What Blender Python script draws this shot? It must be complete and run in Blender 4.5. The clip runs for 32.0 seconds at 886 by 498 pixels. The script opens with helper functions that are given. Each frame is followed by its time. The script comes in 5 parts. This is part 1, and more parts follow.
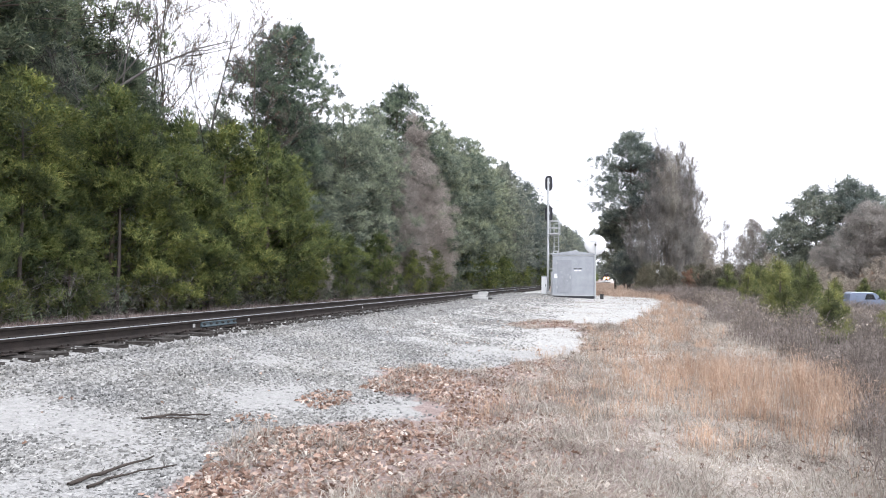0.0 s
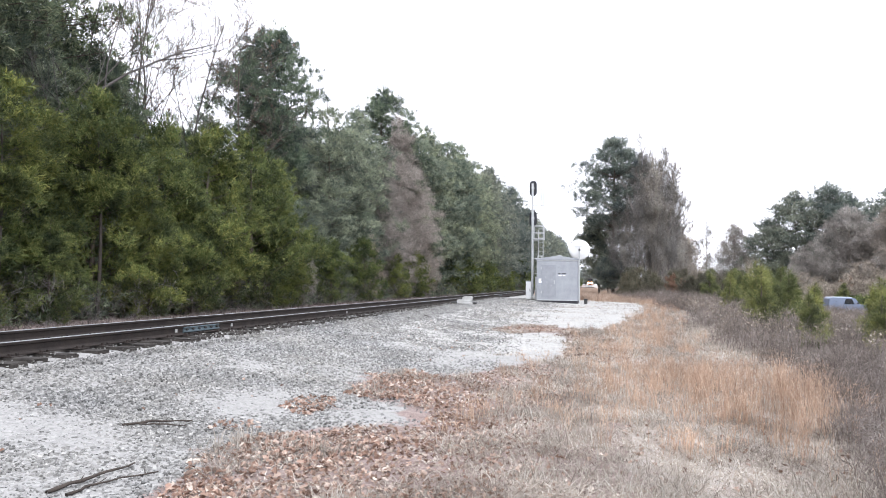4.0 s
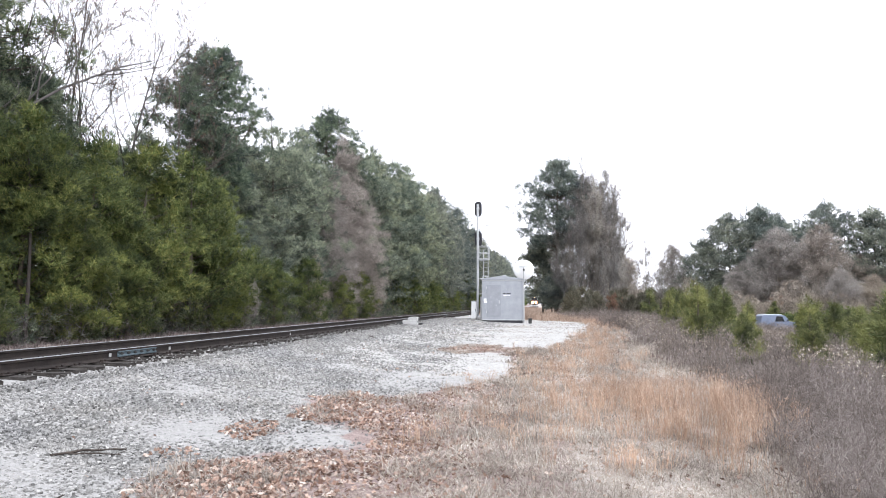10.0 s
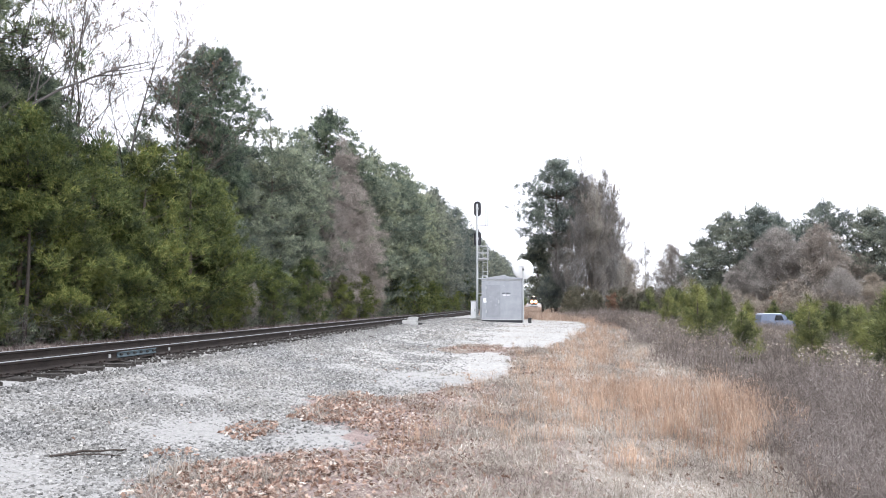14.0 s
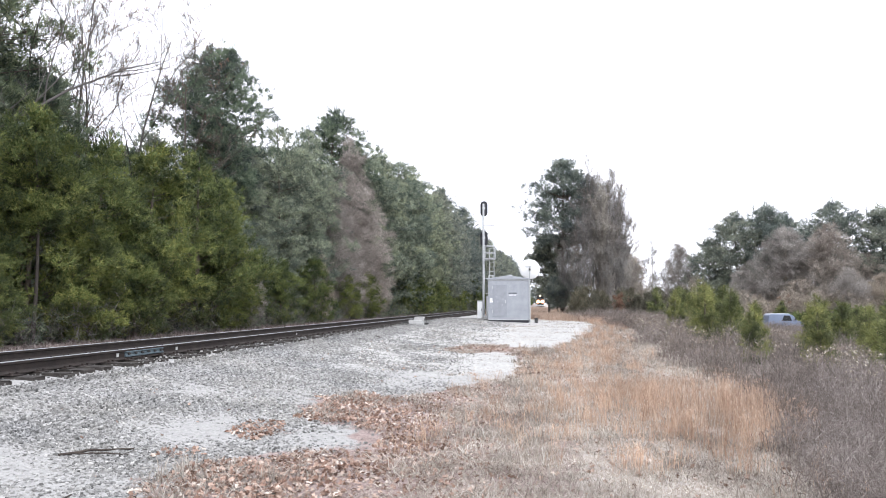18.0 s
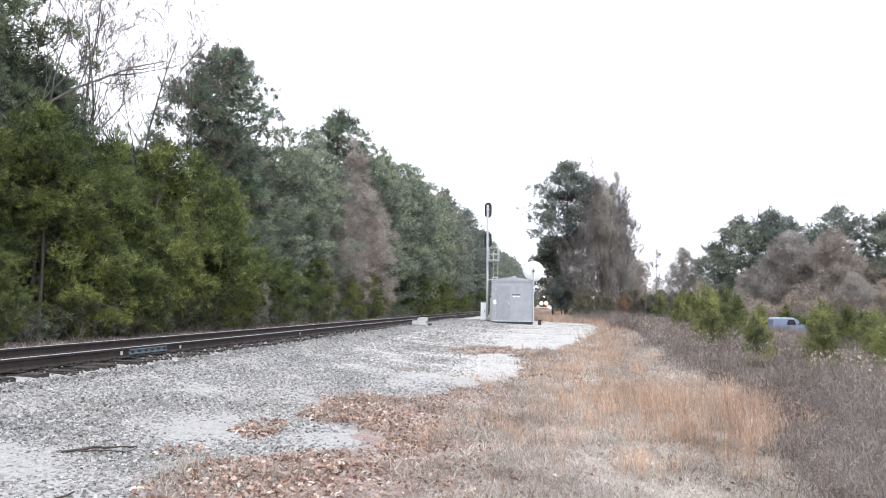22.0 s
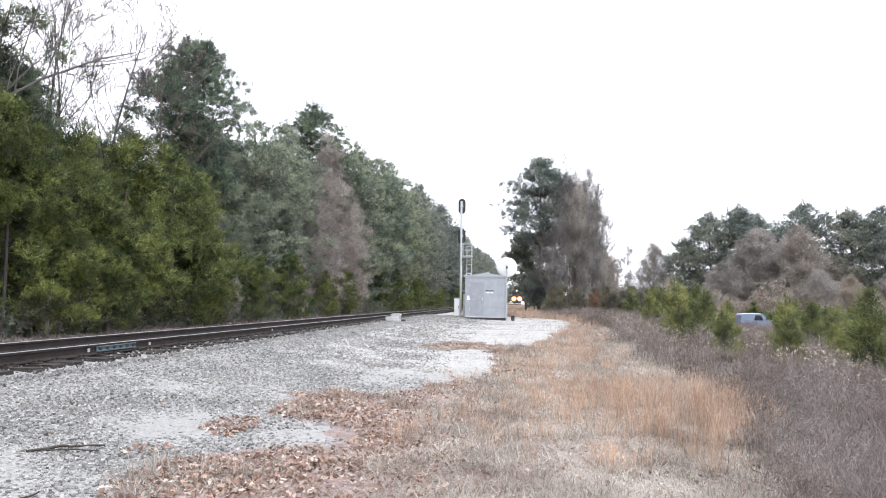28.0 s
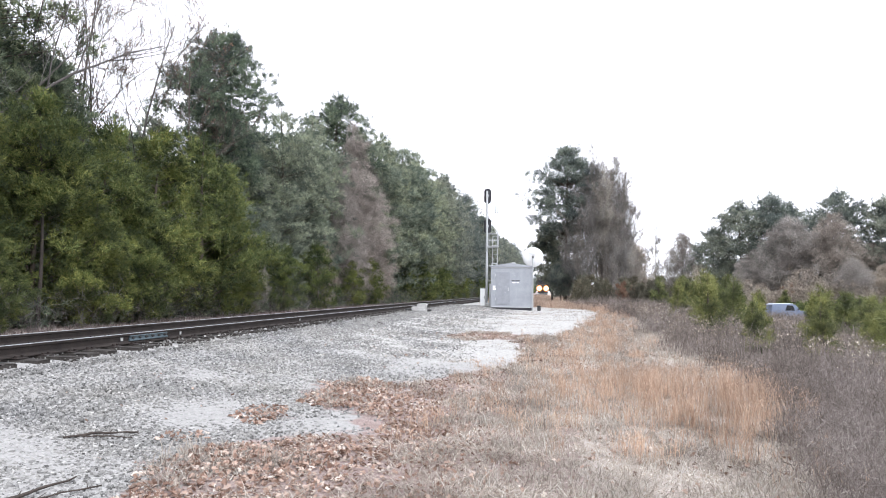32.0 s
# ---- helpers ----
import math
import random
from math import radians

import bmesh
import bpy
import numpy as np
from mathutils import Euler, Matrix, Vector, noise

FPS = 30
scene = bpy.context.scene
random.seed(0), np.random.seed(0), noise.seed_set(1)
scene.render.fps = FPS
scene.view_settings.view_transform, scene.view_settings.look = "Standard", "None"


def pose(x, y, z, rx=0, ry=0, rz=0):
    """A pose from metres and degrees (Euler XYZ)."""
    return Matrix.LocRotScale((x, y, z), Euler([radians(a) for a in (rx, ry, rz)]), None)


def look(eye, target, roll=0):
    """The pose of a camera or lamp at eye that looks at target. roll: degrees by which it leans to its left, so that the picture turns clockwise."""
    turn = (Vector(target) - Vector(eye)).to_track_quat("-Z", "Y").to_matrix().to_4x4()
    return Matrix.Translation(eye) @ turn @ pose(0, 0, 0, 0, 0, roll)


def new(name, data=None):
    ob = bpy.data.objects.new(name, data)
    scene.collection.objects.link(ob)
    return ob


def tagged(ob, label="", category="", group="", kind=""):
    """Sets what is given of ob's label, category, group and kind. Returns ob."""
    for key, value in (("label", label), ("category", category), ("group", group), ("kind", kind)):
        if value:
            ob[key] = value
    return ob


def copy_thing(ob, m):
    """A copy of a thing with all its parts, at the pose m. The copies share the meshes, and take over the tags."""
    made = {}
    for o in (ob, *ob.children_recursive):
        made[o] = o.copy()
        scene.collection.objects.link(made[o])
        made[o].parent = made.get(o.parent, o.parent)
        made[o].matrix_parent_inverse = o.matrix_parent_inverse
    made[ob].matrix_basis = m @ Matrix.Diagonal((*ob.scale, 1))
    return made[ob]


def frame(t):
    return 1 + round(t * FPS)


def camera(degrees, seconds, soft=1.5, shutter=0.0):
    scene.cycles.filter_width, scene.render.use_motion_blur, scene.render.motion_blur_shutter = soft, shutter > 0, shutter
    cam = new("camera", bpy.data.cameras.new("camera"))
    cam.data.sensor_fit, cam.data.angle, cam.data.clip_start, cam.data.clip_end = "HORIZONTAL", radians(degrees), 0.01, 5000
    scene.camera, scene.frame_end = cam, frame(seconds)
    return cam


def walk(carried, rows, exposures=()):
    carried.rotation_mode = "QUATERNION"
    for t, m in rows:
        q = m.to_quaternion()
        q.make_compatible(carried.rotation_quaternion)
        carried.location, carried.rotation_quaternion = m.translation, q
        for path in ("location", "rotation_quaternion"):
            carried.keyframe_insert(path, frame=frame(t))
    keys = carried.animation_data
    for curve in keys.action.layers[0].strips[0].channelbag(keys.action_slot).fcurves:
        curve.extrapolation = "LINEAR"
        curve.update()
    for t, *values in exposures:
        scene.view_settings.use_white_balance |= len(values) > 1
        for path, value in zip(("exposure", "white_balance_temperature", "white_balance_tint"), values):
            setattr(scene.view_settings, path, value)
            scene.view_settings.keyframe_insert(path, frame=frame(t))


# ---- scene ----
EYE = 1.6
cam = camera(66.3, 32.0, soft=1.0, shutter=0.5)
TURNS = [
    (0.0, 92.44, -0.52, 14.33), (0.5, 92.7, -0.3, 14.01), (1.0, 93.31, -0.29, 13.57), (1.5, 93.17, -0.44, 13.23),
    (2.0, 93.03, -0.34, 13.07), (2.5, 92.9, -0.72, 12.89), (3.0, 92.81, -0.52, 12.63), (3.5, 92.75, -0.6, 12.86),
    (5.5, 93.45, -0.26, 13.54), (6.0, 93.09, -0.15, 13.74), (6.5, 93.08, 0.0, 13.64), (7.0, 93.18, -0.04, 13.59),
    (7.5, 93.32, 0.19, 13.04), (8.0, 94.26, -0.0, 12.3), (8.5, 94.24, -0.33, 10.63), (9.0, 94.4, -0.22, 8.96),
    (9.5, 94.44, -0.23, 8.62), (10.0, 94.6, -0.18, 8.46), (10.5, 94.67, -0.0, 8.47), (11.0, 94.52, 0.02, 8.58),
    (11.5, 94.08, 0.14, 8.56), (12.0, 93.9, 0.11, 9.04), (12.5, 94.15, 0.15, 9.07), (13.0, 94.38, 0.0, 9.06),
    (13.5, 94.57, 0.01, 8.41), (14.0, 94.59, -0.02, 8.42), (14.5, 94.42, 0.02, 8.55), (16.5, 94.4, 0.07, 8.62),
    (17.0, 93.36, -0.19, 7.96), (17.5, 93.04, 0.28, 9.0), (18.0, 94.58, -0.08, 8.96), (18.5, 94.17, 0.13, 8.85),
    (19.0, 94.15, 0.05, 9.97), (19.5, 93.86, 0.17, 11.83), (20.0, 93.06, -0.12, 10.5), (20.5, 94.15, -0.16, 10.56),
    (21.0, 94.45, -0.4, 10.22), (21.5, 94.47, -0.41, 10.04), (22.0, 94.66, -0.6, 9.25), (22.5, 94.63, -0.52, 8.93),
    (23.0, 94.06, -0.52, 9.31), (23.5, 94.31, -0.77, 8.54), (24.0, 95.0, -1.14, 8.02), (24.5, 94.77, -1.05, 7.63),
    (25.0, 94.7, -0.88, 7.41), (25.5, 94.64, -0.92, 7.47), (27.5, 94.36, -0.68, 7.25), (28.0, 94.35, -0.58, 7.03),
    (28.5, 93.78, -0.93, 5.02), (29.0, 93.58, -0.75, 0.6), (29.2, 93.48, -0.5, -0.5), (29.5, 93.7, 0.08, 3.12), (29.8, 93.79, -0.07, 6.67), (30.0, 93.84, -0.15, 7.92),
    (30.5, 94.27, -0.55, 8.15), (31.0, 94.11, -1.07, 9.41), (31.5, 93.73, -0.67, 9.24), (32.0, 93.49, -0.54, 9.21),
]
walk(cam, [(t, pose(0, 0, EYE, rx, ry, rz)) for t, rx, ry, rz in TURNS])

# ---- world and light: a bright overcast afternoon ----
world = bpy.data.worlds.new("overcast_sky")
scene.world = world
world.use_nodes = True
wn, wl = world.node_tree.nodes, world.node_tree.links
wn.clear()
sky = wn.new("ShaderNodeTexSky")
sky.sky_type, sky.sun_disc = "NISHITA", False
sky.sun_elevation, sky.sun_rotation = radians(54), radians(154.5)
sky.air_density, sky.dust_density = 1.0, 4.0
pale = wn.new("ShaderNodeHueSaturation")
pale.inputs["Saturation"].default_value, pale.inputs["Value"].default_value = 0.12, 0.12
cloud = wn.new("ShaderNodeMix")
cloud.data_type = "RGBA"
cloud.inputs["Factor"].default_value = 0.86
cloud.inputs["B"].default_value = (0.965, 0.995, 1.11, 1)
back = wn.new("ShaderNodeBackground")
back.inputs["Strength"].default_value = 1.08
wout = wn.new("ShaderNodeOutputWorld")
wl.new(sky.outputs[0], pale.inputs["Color"])
wl.new(pale.outputs[0], cloud.inputs["A"])
wl.new(cloud.outputs["Result"], back.inputs["Color"])
wl.new(back.outputs[0], wout.inputs[0])

sun = new("sun", bpy.data.lights.new("sun", "SUN"))
sun.data.energy, sun.data.angle, sun.data.color = 1.35, radians(30), (0.95, 0.975, 1.02)
sun.matrix_world = look((20, -32, 64), (0, 10, 0))
scene.view_settings.exposure = 1.0


# ---- materials ----
def shader(name, rough=0.8, metal=0.0):
    m = bpy.data.materials.new(name)
    m.use_nodes = True
    n = m.node_tree.nodes
    b = n["Principled BSDF"]
    b.inputs["Roughness"].default_value, b.inputs["Metallic"].default_value = rough, metal
    b.inputs["Specular IOR Level"].default_value = 0.3
    return m, n, m.node_tree.links, b


def noise_node(n, l, scale, detail=4, rough=0.6, vec=None):
    t = n.new("ShaderNodeTexNoise")
    t.inputs["Scale"].default_value, t.inputs["Detail"].default_value, t.inputs["Roughness"].default_value = scale, detail, rough
    if vec:
        l.new(vec, t.inputs["Vector"])
    return t.outputs["Fac"]


def ramp(n, l, fac, stops):
    r = n.new("ShaderNodeValToRGB")
    e = r.color_ramp.elements
    while len(e) < len(stops):
        e.new(0.5)
    for el, (p, c) in zip(e, stops):
        el.position, el.color = p, (*c, 1)
    l.new(fac, r.inputs[0])
    return r.outputs[0]


def mix(n, l, fac, a, b, blend="MIX"):
    m = n.new("ShaderNodeMix")
    m.data_type, m.blend_type = "RGBA", blend
    for sock, v in (("Factor", fac), ("A", a), ("B", b)):
        if isinstance(v, (int, float)):
            m.inputs[sock].default_value = v
        elif isinstance(v, tuple):
            m.inputs[sock].default_value = (*v, 1)
        else:
            l.new(v, m.inputs[sock])
    return m.outputs["Result"]


def bump(n, l, b, height, strength=0.4, distance=0.01):
    k = n.new("ShaderNodeBump")
    k.inputs["Strength"].default_value, k.inputs["Distance"].default_value = strength, distance
    l.new(height, k.inputs["Height"])
    l.new(k.outputs[0], b.inputs["Normal"])


def worn(name, low, high, rough=0.8, metal=0.0, scale=6.0, fine=60.0, relief=0.25, spec=0.3):
    """A surface that varies between two colours at two scales, with a fine relief."""
    m, n, l, b = shader(name, rough, metal)
    b.inputs["Specular IOR Level"].default_value = spec
    at = n.new("ShaderNodeTexCoord").outputs["Object"]
    big, small = noise_node(n, l, scale, 5, 0.65, at), noise_node(n, l, fine, 3, 0.6, at)
    col = ramp(n, l, big, [(0.3, low), (0.7, high)])
    col = mix(n, l, 0.35, col, ramp(n, l, small, [(0.35, low), (0.65, high)]))
    l.new(col, b.inputs["Base Color"])
    bump(n, l, b, small, relief, 0.004)
    return m


def leafy(name, stops, rough=0.7, sheer=0.25, patch=0.35, dim=(0.7, 0.67, 0.64), bright=(1.3, 1.29, 1.25), sharp=0.14):
    """Leaves, needles and blades: the colour changes from piece to piece, from clump to clump and from plant to plant.
    On needles the clump tones also paint in shade and light.
    """
    m, n, l, b = shader(name, rough)
    b.inputs["Specular IOR Level"].default_value = 0.2
    isle = n.new("ShaderNodeNewGeometry")
    info = n.new("ShaderNodeObjectInfo")
    one = ramp(n, l, isle.outputs["Random Per Island"], stops)
    clump = ramp(n, l, noise_node(n, l, patch, 3, 0.6, isle.outputs["Position"]), [(0.5 - sharp, dim), (0.5 + sharp, bright)])
    col = mix(n, l, 1.0, one, clump, "MULTIPLY")
    tree = ramp(n, l, info.outputs["Random"], [(0.0, (0.80, 0.84, 0.86)), (0.5, (1, 1, 1)), (1.0, (1.14, 1.10, 0.98))])
    col = mix(n, l, 1.0, col, tree, "MULTIPLY")
    l.new(col, b.inputs["Base Color"])
    glow = n.new("ShaderNodeBsdfTranslucent")
    l.new(col, glow.inputs["Color"])
    add = n.new("ShaderNodeMixShader")
    add.inputs[0].default_value = sheer
    l.new(b.outputs[0], add.inputs[1])
    l.new(glow.outputs[0], add.inputs[2])
    l.new(add.outputs[0], n["Material Output"].inputs[0])
    return m


def stony():
    """Broken limestone: a grey of its own for every stone, dusty and stained in patches."""
    m, n, l, b = shader("limestone_ballast", 0.95)
    isle = n.new("ShaderNodeNewGeometry")
    one = ramp(n, l, isle.outputs["Random Per Island"], [(0.0, (0.083, 0.081, 0.077)), (0.2, (0.204, 0.201, 0.194)), (0.75, (0.291, 0.285, 0.274)), (1.0, (0.455, 0.446, 0.427))])
    stain = ramp(n, l, noise_node(n, l, 0.7, 4, 0.6, isle.outputs["Position"]), [(0.35, (0.84, 0.85, 0.87)), (0.65, (1.08, 1.07, 1.05))])
    grain = noise_node(n, l, 60, 3, 0.6, isle.outputs["Position"])
    col = mix(n, l, 1.0, one, stain, "MULTIPLY")
    col = mix(n, l, 0.5, col, ramp(n, l, grain, [(0.3, (0.75, 0.75, 0.75)), (0.7, (1.1, 1.1, 1.1))]), "MULTIPLY")
    l.new(col, b.inputs["Base Color"])
    bump(n, l, b, grain, 0.3, 0.006)
    return m


def glowing(name, colour, strength):
    m, n, l, b = shader(name, 0.6)
    b.inputs["Emission Color"].default_value, b.inputs["Emission Strength"].default_value = (*colour, 1), strength
    b.inputs["Base Color"].default_value = (0.03, 0.025, 0.02, 1)
    return m


# strong dim and bright tones paint shadowed gaps and lit tops into the needle clumps
PINE = leafy("pine_needles", [(0.0, (0.089, 0.119, 0.091)), (0.6, (0.142, 0.178, 0.133)), (1.0, (0.237, 0.261, 0.194))], patch=1.1, sheer=0.3, dim=(0.5, 0.53, 0.57), bright=(1.55, 1.52, 1.35), sharp=0.09)
YOUNG = leafy("young_pine_needles", [(0.0, (0.064, 0.09, 0.04)), (0.55, (0.113, 0.142, 0.06)), (1.0, (0.21, 0.222, 0.092))], patch=1.25, sheer=0.28, dim=(0.46, 0.5, 0.56), bright=(1.6, 1.53, 1.25), sharp=0.09)
SAPLING = leafy("sapling_needles", [(0.0, (0.085, 0.104, 0.046)), (0.55, (0.145, 0.165, 0.076)), (1.0, (0.24, 0.244, 0.125))], patch=1.5, sheer=0.35, dim=(0.5, 0.53, 0.57), bright=(1.6, 1.54, 1.3), sharp=0.1)
# aerial haze is put into the next two colours: paler, greyer needles with distance
FAR_PINE = leafy("hazed_far_pine_needles", [(0.0, (0.140, 0.167, 0.160)), (0.6, (0.209, 0.235, 0.220)), (1.0, (0.303, 0.318, 0.289))], patch=0.6, sheer=0.42, dim=(0.5, 0.53, 0.57), bright=(1.4, 1.36, 1.2))
PALE_PINE = leafy("haze_paled_pine_needles", [(0.0, (0.148, 0.179, 0.147)), (0.6, (0.222, 0.253, 0.205)), (1.0, (0.331, 0.351, 0.279))], patch=0.9, sheer=0.38, dim=(0.5, 0.53, 0.56), bright=(1.5, 1.47, 1.32), sharp=0.1)
DRY_LEAF = leafy("dry_oak_leaves", [(0.0, (0.15, 0.094, 0.074)), (0.45, (0.31, 0.205, 0.163)), (0.85, (0.44, 0.336, 0.285)), (1.0, (0.58, 0.52, 0.475))], 0.75, 0.1, 1.2)
TAN_LEAF = leafy("withered_leaves", [(0.0, (0.245, 0.222, 0.211)), (0.6, (0.36, 0.33, 0.314)), (1.0, (0.475, 0.434, 0.412))], 0.8, 0.4)
RUST_LEAF = leafy("rusty_leaves", [(0.0, (0.15, 0.082, 0.06)), (0.6, (0.25, 0.15, 0.11)), (1.0, (0.34, 0.235, 0.175))], 0.8, 0.3)
SEDGE = leafy("broomsedge_blades", [(0.0, (0.33, 0.222, 0.17)), (0.5, (0.46, 0.332, 0.262)), (1.0, (0.59, 0.475, 0.395))], 0.8, 0.35, 0.8)
STRAW = leafy("straw_grass", [(0.0, (0.26, 0.216, 0.187)), (0.5, (0.415, 0.364, 0.323)), (1.0, (0.58, 0.543, 0.5))], 0.85, 0.3, 0.9)
THATCH = leafy("matted_dry_grass", [(0.0, (0.155, 0.125, 0.105)), (0.4, (0.34, 0.292, 0.255)), (0.8, (0.49, 0.447, 0.405)), (1.0, (0.63, 0.6, 0.565))], 0.9, 0.2, 0.9)
CHIP = leafy("dry_debris", [(0.0, (0.12, 0.098, 0.085)), (0.4, (0.3, 0.255, 0.225)), (0.8, (0.45, 0.42, 0.395)), (1.0, (0.54, 0.53, 0.52))], 0.9, 0.1, 0.9)
WEED = leafy("dead_weed_stems", [(0.0, (0.095, 0.083, 0.078)), (0.55, (0.178, 0.156, 0.152)), (1.0, (0.315, 0.288, 0.283))], 0.9, 0.35, 0.5, dim=(0.68, 0.64, 0.61), bright=(1.34, 1.34, 1.35))
BRUSH = leafy("brush_leaves", [(0.0, (0.085, 0.085, 0.062)), (0.6, (0.15, 0.145, 0.112)), (1.0, (0.235, 0.215, 0.18))], 0.9, 0.35, 0.6)
TWIG = leafy("bare_twigs", [(0.0, (0.065, 0.058, 0.056)), (0.6, (0.105, 0.095, 0.092)), (1.0, (0.165, 0.152, 0.148))], 0.9, 0.0)
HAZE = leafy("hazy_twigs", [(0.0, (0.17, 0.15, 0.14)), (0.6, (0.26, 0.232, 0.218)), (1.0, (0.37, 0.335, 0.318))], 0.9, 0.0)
THICKET = leafy("thicket_twigs", [(0.0, (0.14, 0.132, 0.131)), (0.6, (0.215, 0.204, 0.203)), (1.0, (0.32, 0.306, 0.304))], 0.9, 0.1)
PALE_TWIG = leafy("pale_grey_stems", [(0.0, (0.16, 0.15, 0.147)), (0.6, (0.25, 0.237, 0.232)), (1.0, (0.36, 0.345, 0.34))], 0.9, 0.0)
SLIM_BARK = worn("dark_slim_bark", (0.035, 0.03, 0.028), (0.10, 0.085, 0.075), 0.95, 0, 3, 30, 0.6)
BARK = worn("pine_bark", (0.06, 0.048, 0.04), (0.16, 0.13, 0.11), 0.95, 0, 3, 30, 0.6)
RAIL_SIDE = worn("rusty_rail_web", (0.018, 0.0155, 0.0145), (0.052, 0.041, 0.036), 0.75, 0.3, 5, 80, 0.3)
RAIL_TOP = worn("polished_rail_head", (0.34, 0.35, 0.37), (0.50, 0.51, 0.53), 0.4, 0.5, 2, 90, 0.05)
TIE = worn("creosoted_tie", (0.018, 0.016, 0.015), (0.07, 0.062, 0.056), 0.95, 0, 4, 50, 0.6)
JOINT = worn("blue_grey_steel", (0.06, 0.085, 0.10), (0.14, 0.18, 0.2), 0.55, 0.4, 8, 60, 0.2)
STONE = stony()
ALUMINIUM = worn("brushed_aluminium_sheet", (0.27, 0.285, 0.31), (0.40, 0.415, 0.445), 0.5, 0.55, 2.2, 70, 0.06, 0.5)
DOOR_SHEET = worn("dull_aluminium_door", (0.235, 0.248, 0.272), (0.35, 0.362, 0.39), 0.55, 0.5, 2.5, 70, 0.06, 0.5)
GALV = worn("galvanised_steel", (0.38, 0.39, 0.40), (0.52, 0.53, 0.54), 0.5, 0.25, 4, 60, 0.08, 0.5)
# van roof: the body's blue with the sky's reflection put into the colour
ROOF_BLUE = worn("sky_lit_blue_paint", (0.55, 0.62, 0.68), (0.66, 0.72, 0.78), 0.4, 0.0, 2, 50, 0.02, 0.4)
WHITE = worn("white_enamel", (0.74, 0.75, 0.76), (0.84, 0.84, 0.84), 0.45, 0, 3, 50, 0.05, 0.4)
PALE = worn("weathered_white_box", (0.30, 0.30, 0.295), (0.48, 0.475, 0.465), 0.7, 0, 4, 40, 0.15)
BLACK = worn("matt_black_paint", (0.02, 0.02, 0.024), (0.05, 0.05, 0.058), 0.65, 0, 4, 50, 0.08)
DARK = worn("dark_steel", (0.03, 0.03, 0.032), (0.07, 0.07, 0.07), 0.7, 0.2, 4, 50, 0.1)
CONCRETE = worn("pale_concrete", (0.42, 0.41, 0.39), (0.6, 0.59, 0.57), 0.95, 0, 4, 60, 0.3)
BLUE = worn("faded_blue_car_paint", (0.13, 0.165, 0.24), (0.18, 0.215, 0.295), 0.3, 0.1, 2, 50, 0.02, 0.5)
GLASS = worn("dark_window_glass", (0.012, 0.014, 0.017), (0.03, 0.034, 0.04), 0.08, 0, 2, 20, 0.0, 0.6)
TYRE = worn("tyre_rubber", (0.02, 0.02, 0.02), (0.045, 0.045, 0.045), 0.9, 0, 6, 60, 0.2)
STICK = worn("rotten_wood", (0.025, 0.02, 0.018), (0.085, 0.07, 0.06), 0.95, 0, 9, 70, 0.5)
LOCO = worn("locomotive_paint", (0.035, 0.03, 0.028), (0.07, 0.058, 0.052), 0.6, 0.0, 2, 30, 0.05)
LAMP = glowing("ditch_light_lens", (1.0, 0.80, 0.50), 12.0)
# emissive orange for the added discs that imitate glare round the ditch lights
LAMP_GLOW = glowing("warm_lamp_glow", (1.0, 0.3, 0.08), 0.95)
HEAD = glowing("headlight_lens", (1.0, 0.74, 0.42), 10.0)


# ---- mesh helpers ----
def soup(name, verts, faces, material, smooth=False):
    """A mesh from arrays: verts (n, 3), faces (m, k)."""
    verts, faces = np.asarray(verts, np.float32), np.asarray(faces, np.int32)
    me = bpy.data.meshes.new(name)
    k = faces.shape[1]
    me.vertices.add(len(verts))
    me.vertices.foreach_set("co", verts.ravel())
    me.loops.add(faces.size)
    me.loops.foreach_set("vertex_index", faces.ravel())
    me.polygons.add(len(faces))
    me.polygons.foreach_set("loop_start", np.arange(0, faces.size, k, dtype=np.int32))
    me.polygons.foreach_set("use_smooth", np.full(len(faces), smooth))
    me.update(calc_edges=True)
    me.materials.append(material)
    return me


def hung(ob, parent):
    if parent:
        ob.parent = parent
    return ob


def part(name, bm, material, parent=None, label=""):
    """One bmesh as one mesh object, under a thing or a part."""
    me = bpy.data.meshes.new(name)
    bm.to_mesh(me)
    bm.free()
    me.materials.append(material)
    ob = hung(new(name, me), parent)
    if label:
        ob["label"] = label
    return ob


def piece(name, me, parent=None):
    return hung(new(name, me), parent)


def empty(name, m=None):
    ob = new(name)
    ob.empty_display_size = 0.2
    if m:
        ob.matrix_basis = m
    return ob


def box(bm, x0, x1, y0, y1, z0, z1, bevel=0.0):
    r = bmesh.ops.create_cube(bm, size=1, matrix=Matrix.Translation(((x0 + x1) / 2, (y0 + y1) / 2, (z0 + z1) / 2)) @ Matrix.Diagonal((x1 - x0, y1 - y0, z1 - z0, 1)))
    if bevel:
        es = list({e for v in r["verts"] for e in v.link_edges})
        bmesh.ops.bevel(bm, geom=es, offset=bevel, segments=2, affect="EDGES", profile=0.5)
    return bm


def boxed(x0, x1, y0, y1, z0, z1, bevel=0.0):
    return box(bmesh.new(), x0, x1, y0, y1, z0, z1, bevel)


def rod(bm, a, b, r0, r1=None, sides=10):
    a, b = Vector(a), Vector(b)
    m = Matrix.Translation((a + b) / 2) @ (b - a).to_track_quat("Z", "Y").to_matrix().to_4x4()
    bmesh.ops.create_cone(bm, cap_ends=True, segments=sides, radius1=r0, radius2=r0 if r1 is None else r1, depth=(b - a).length, matrix=m)
    return bm


def rodded(a, b, r0, r1=None, sides=10):
    return rod(bmesh.new(), a, b, r0, r1, sides)


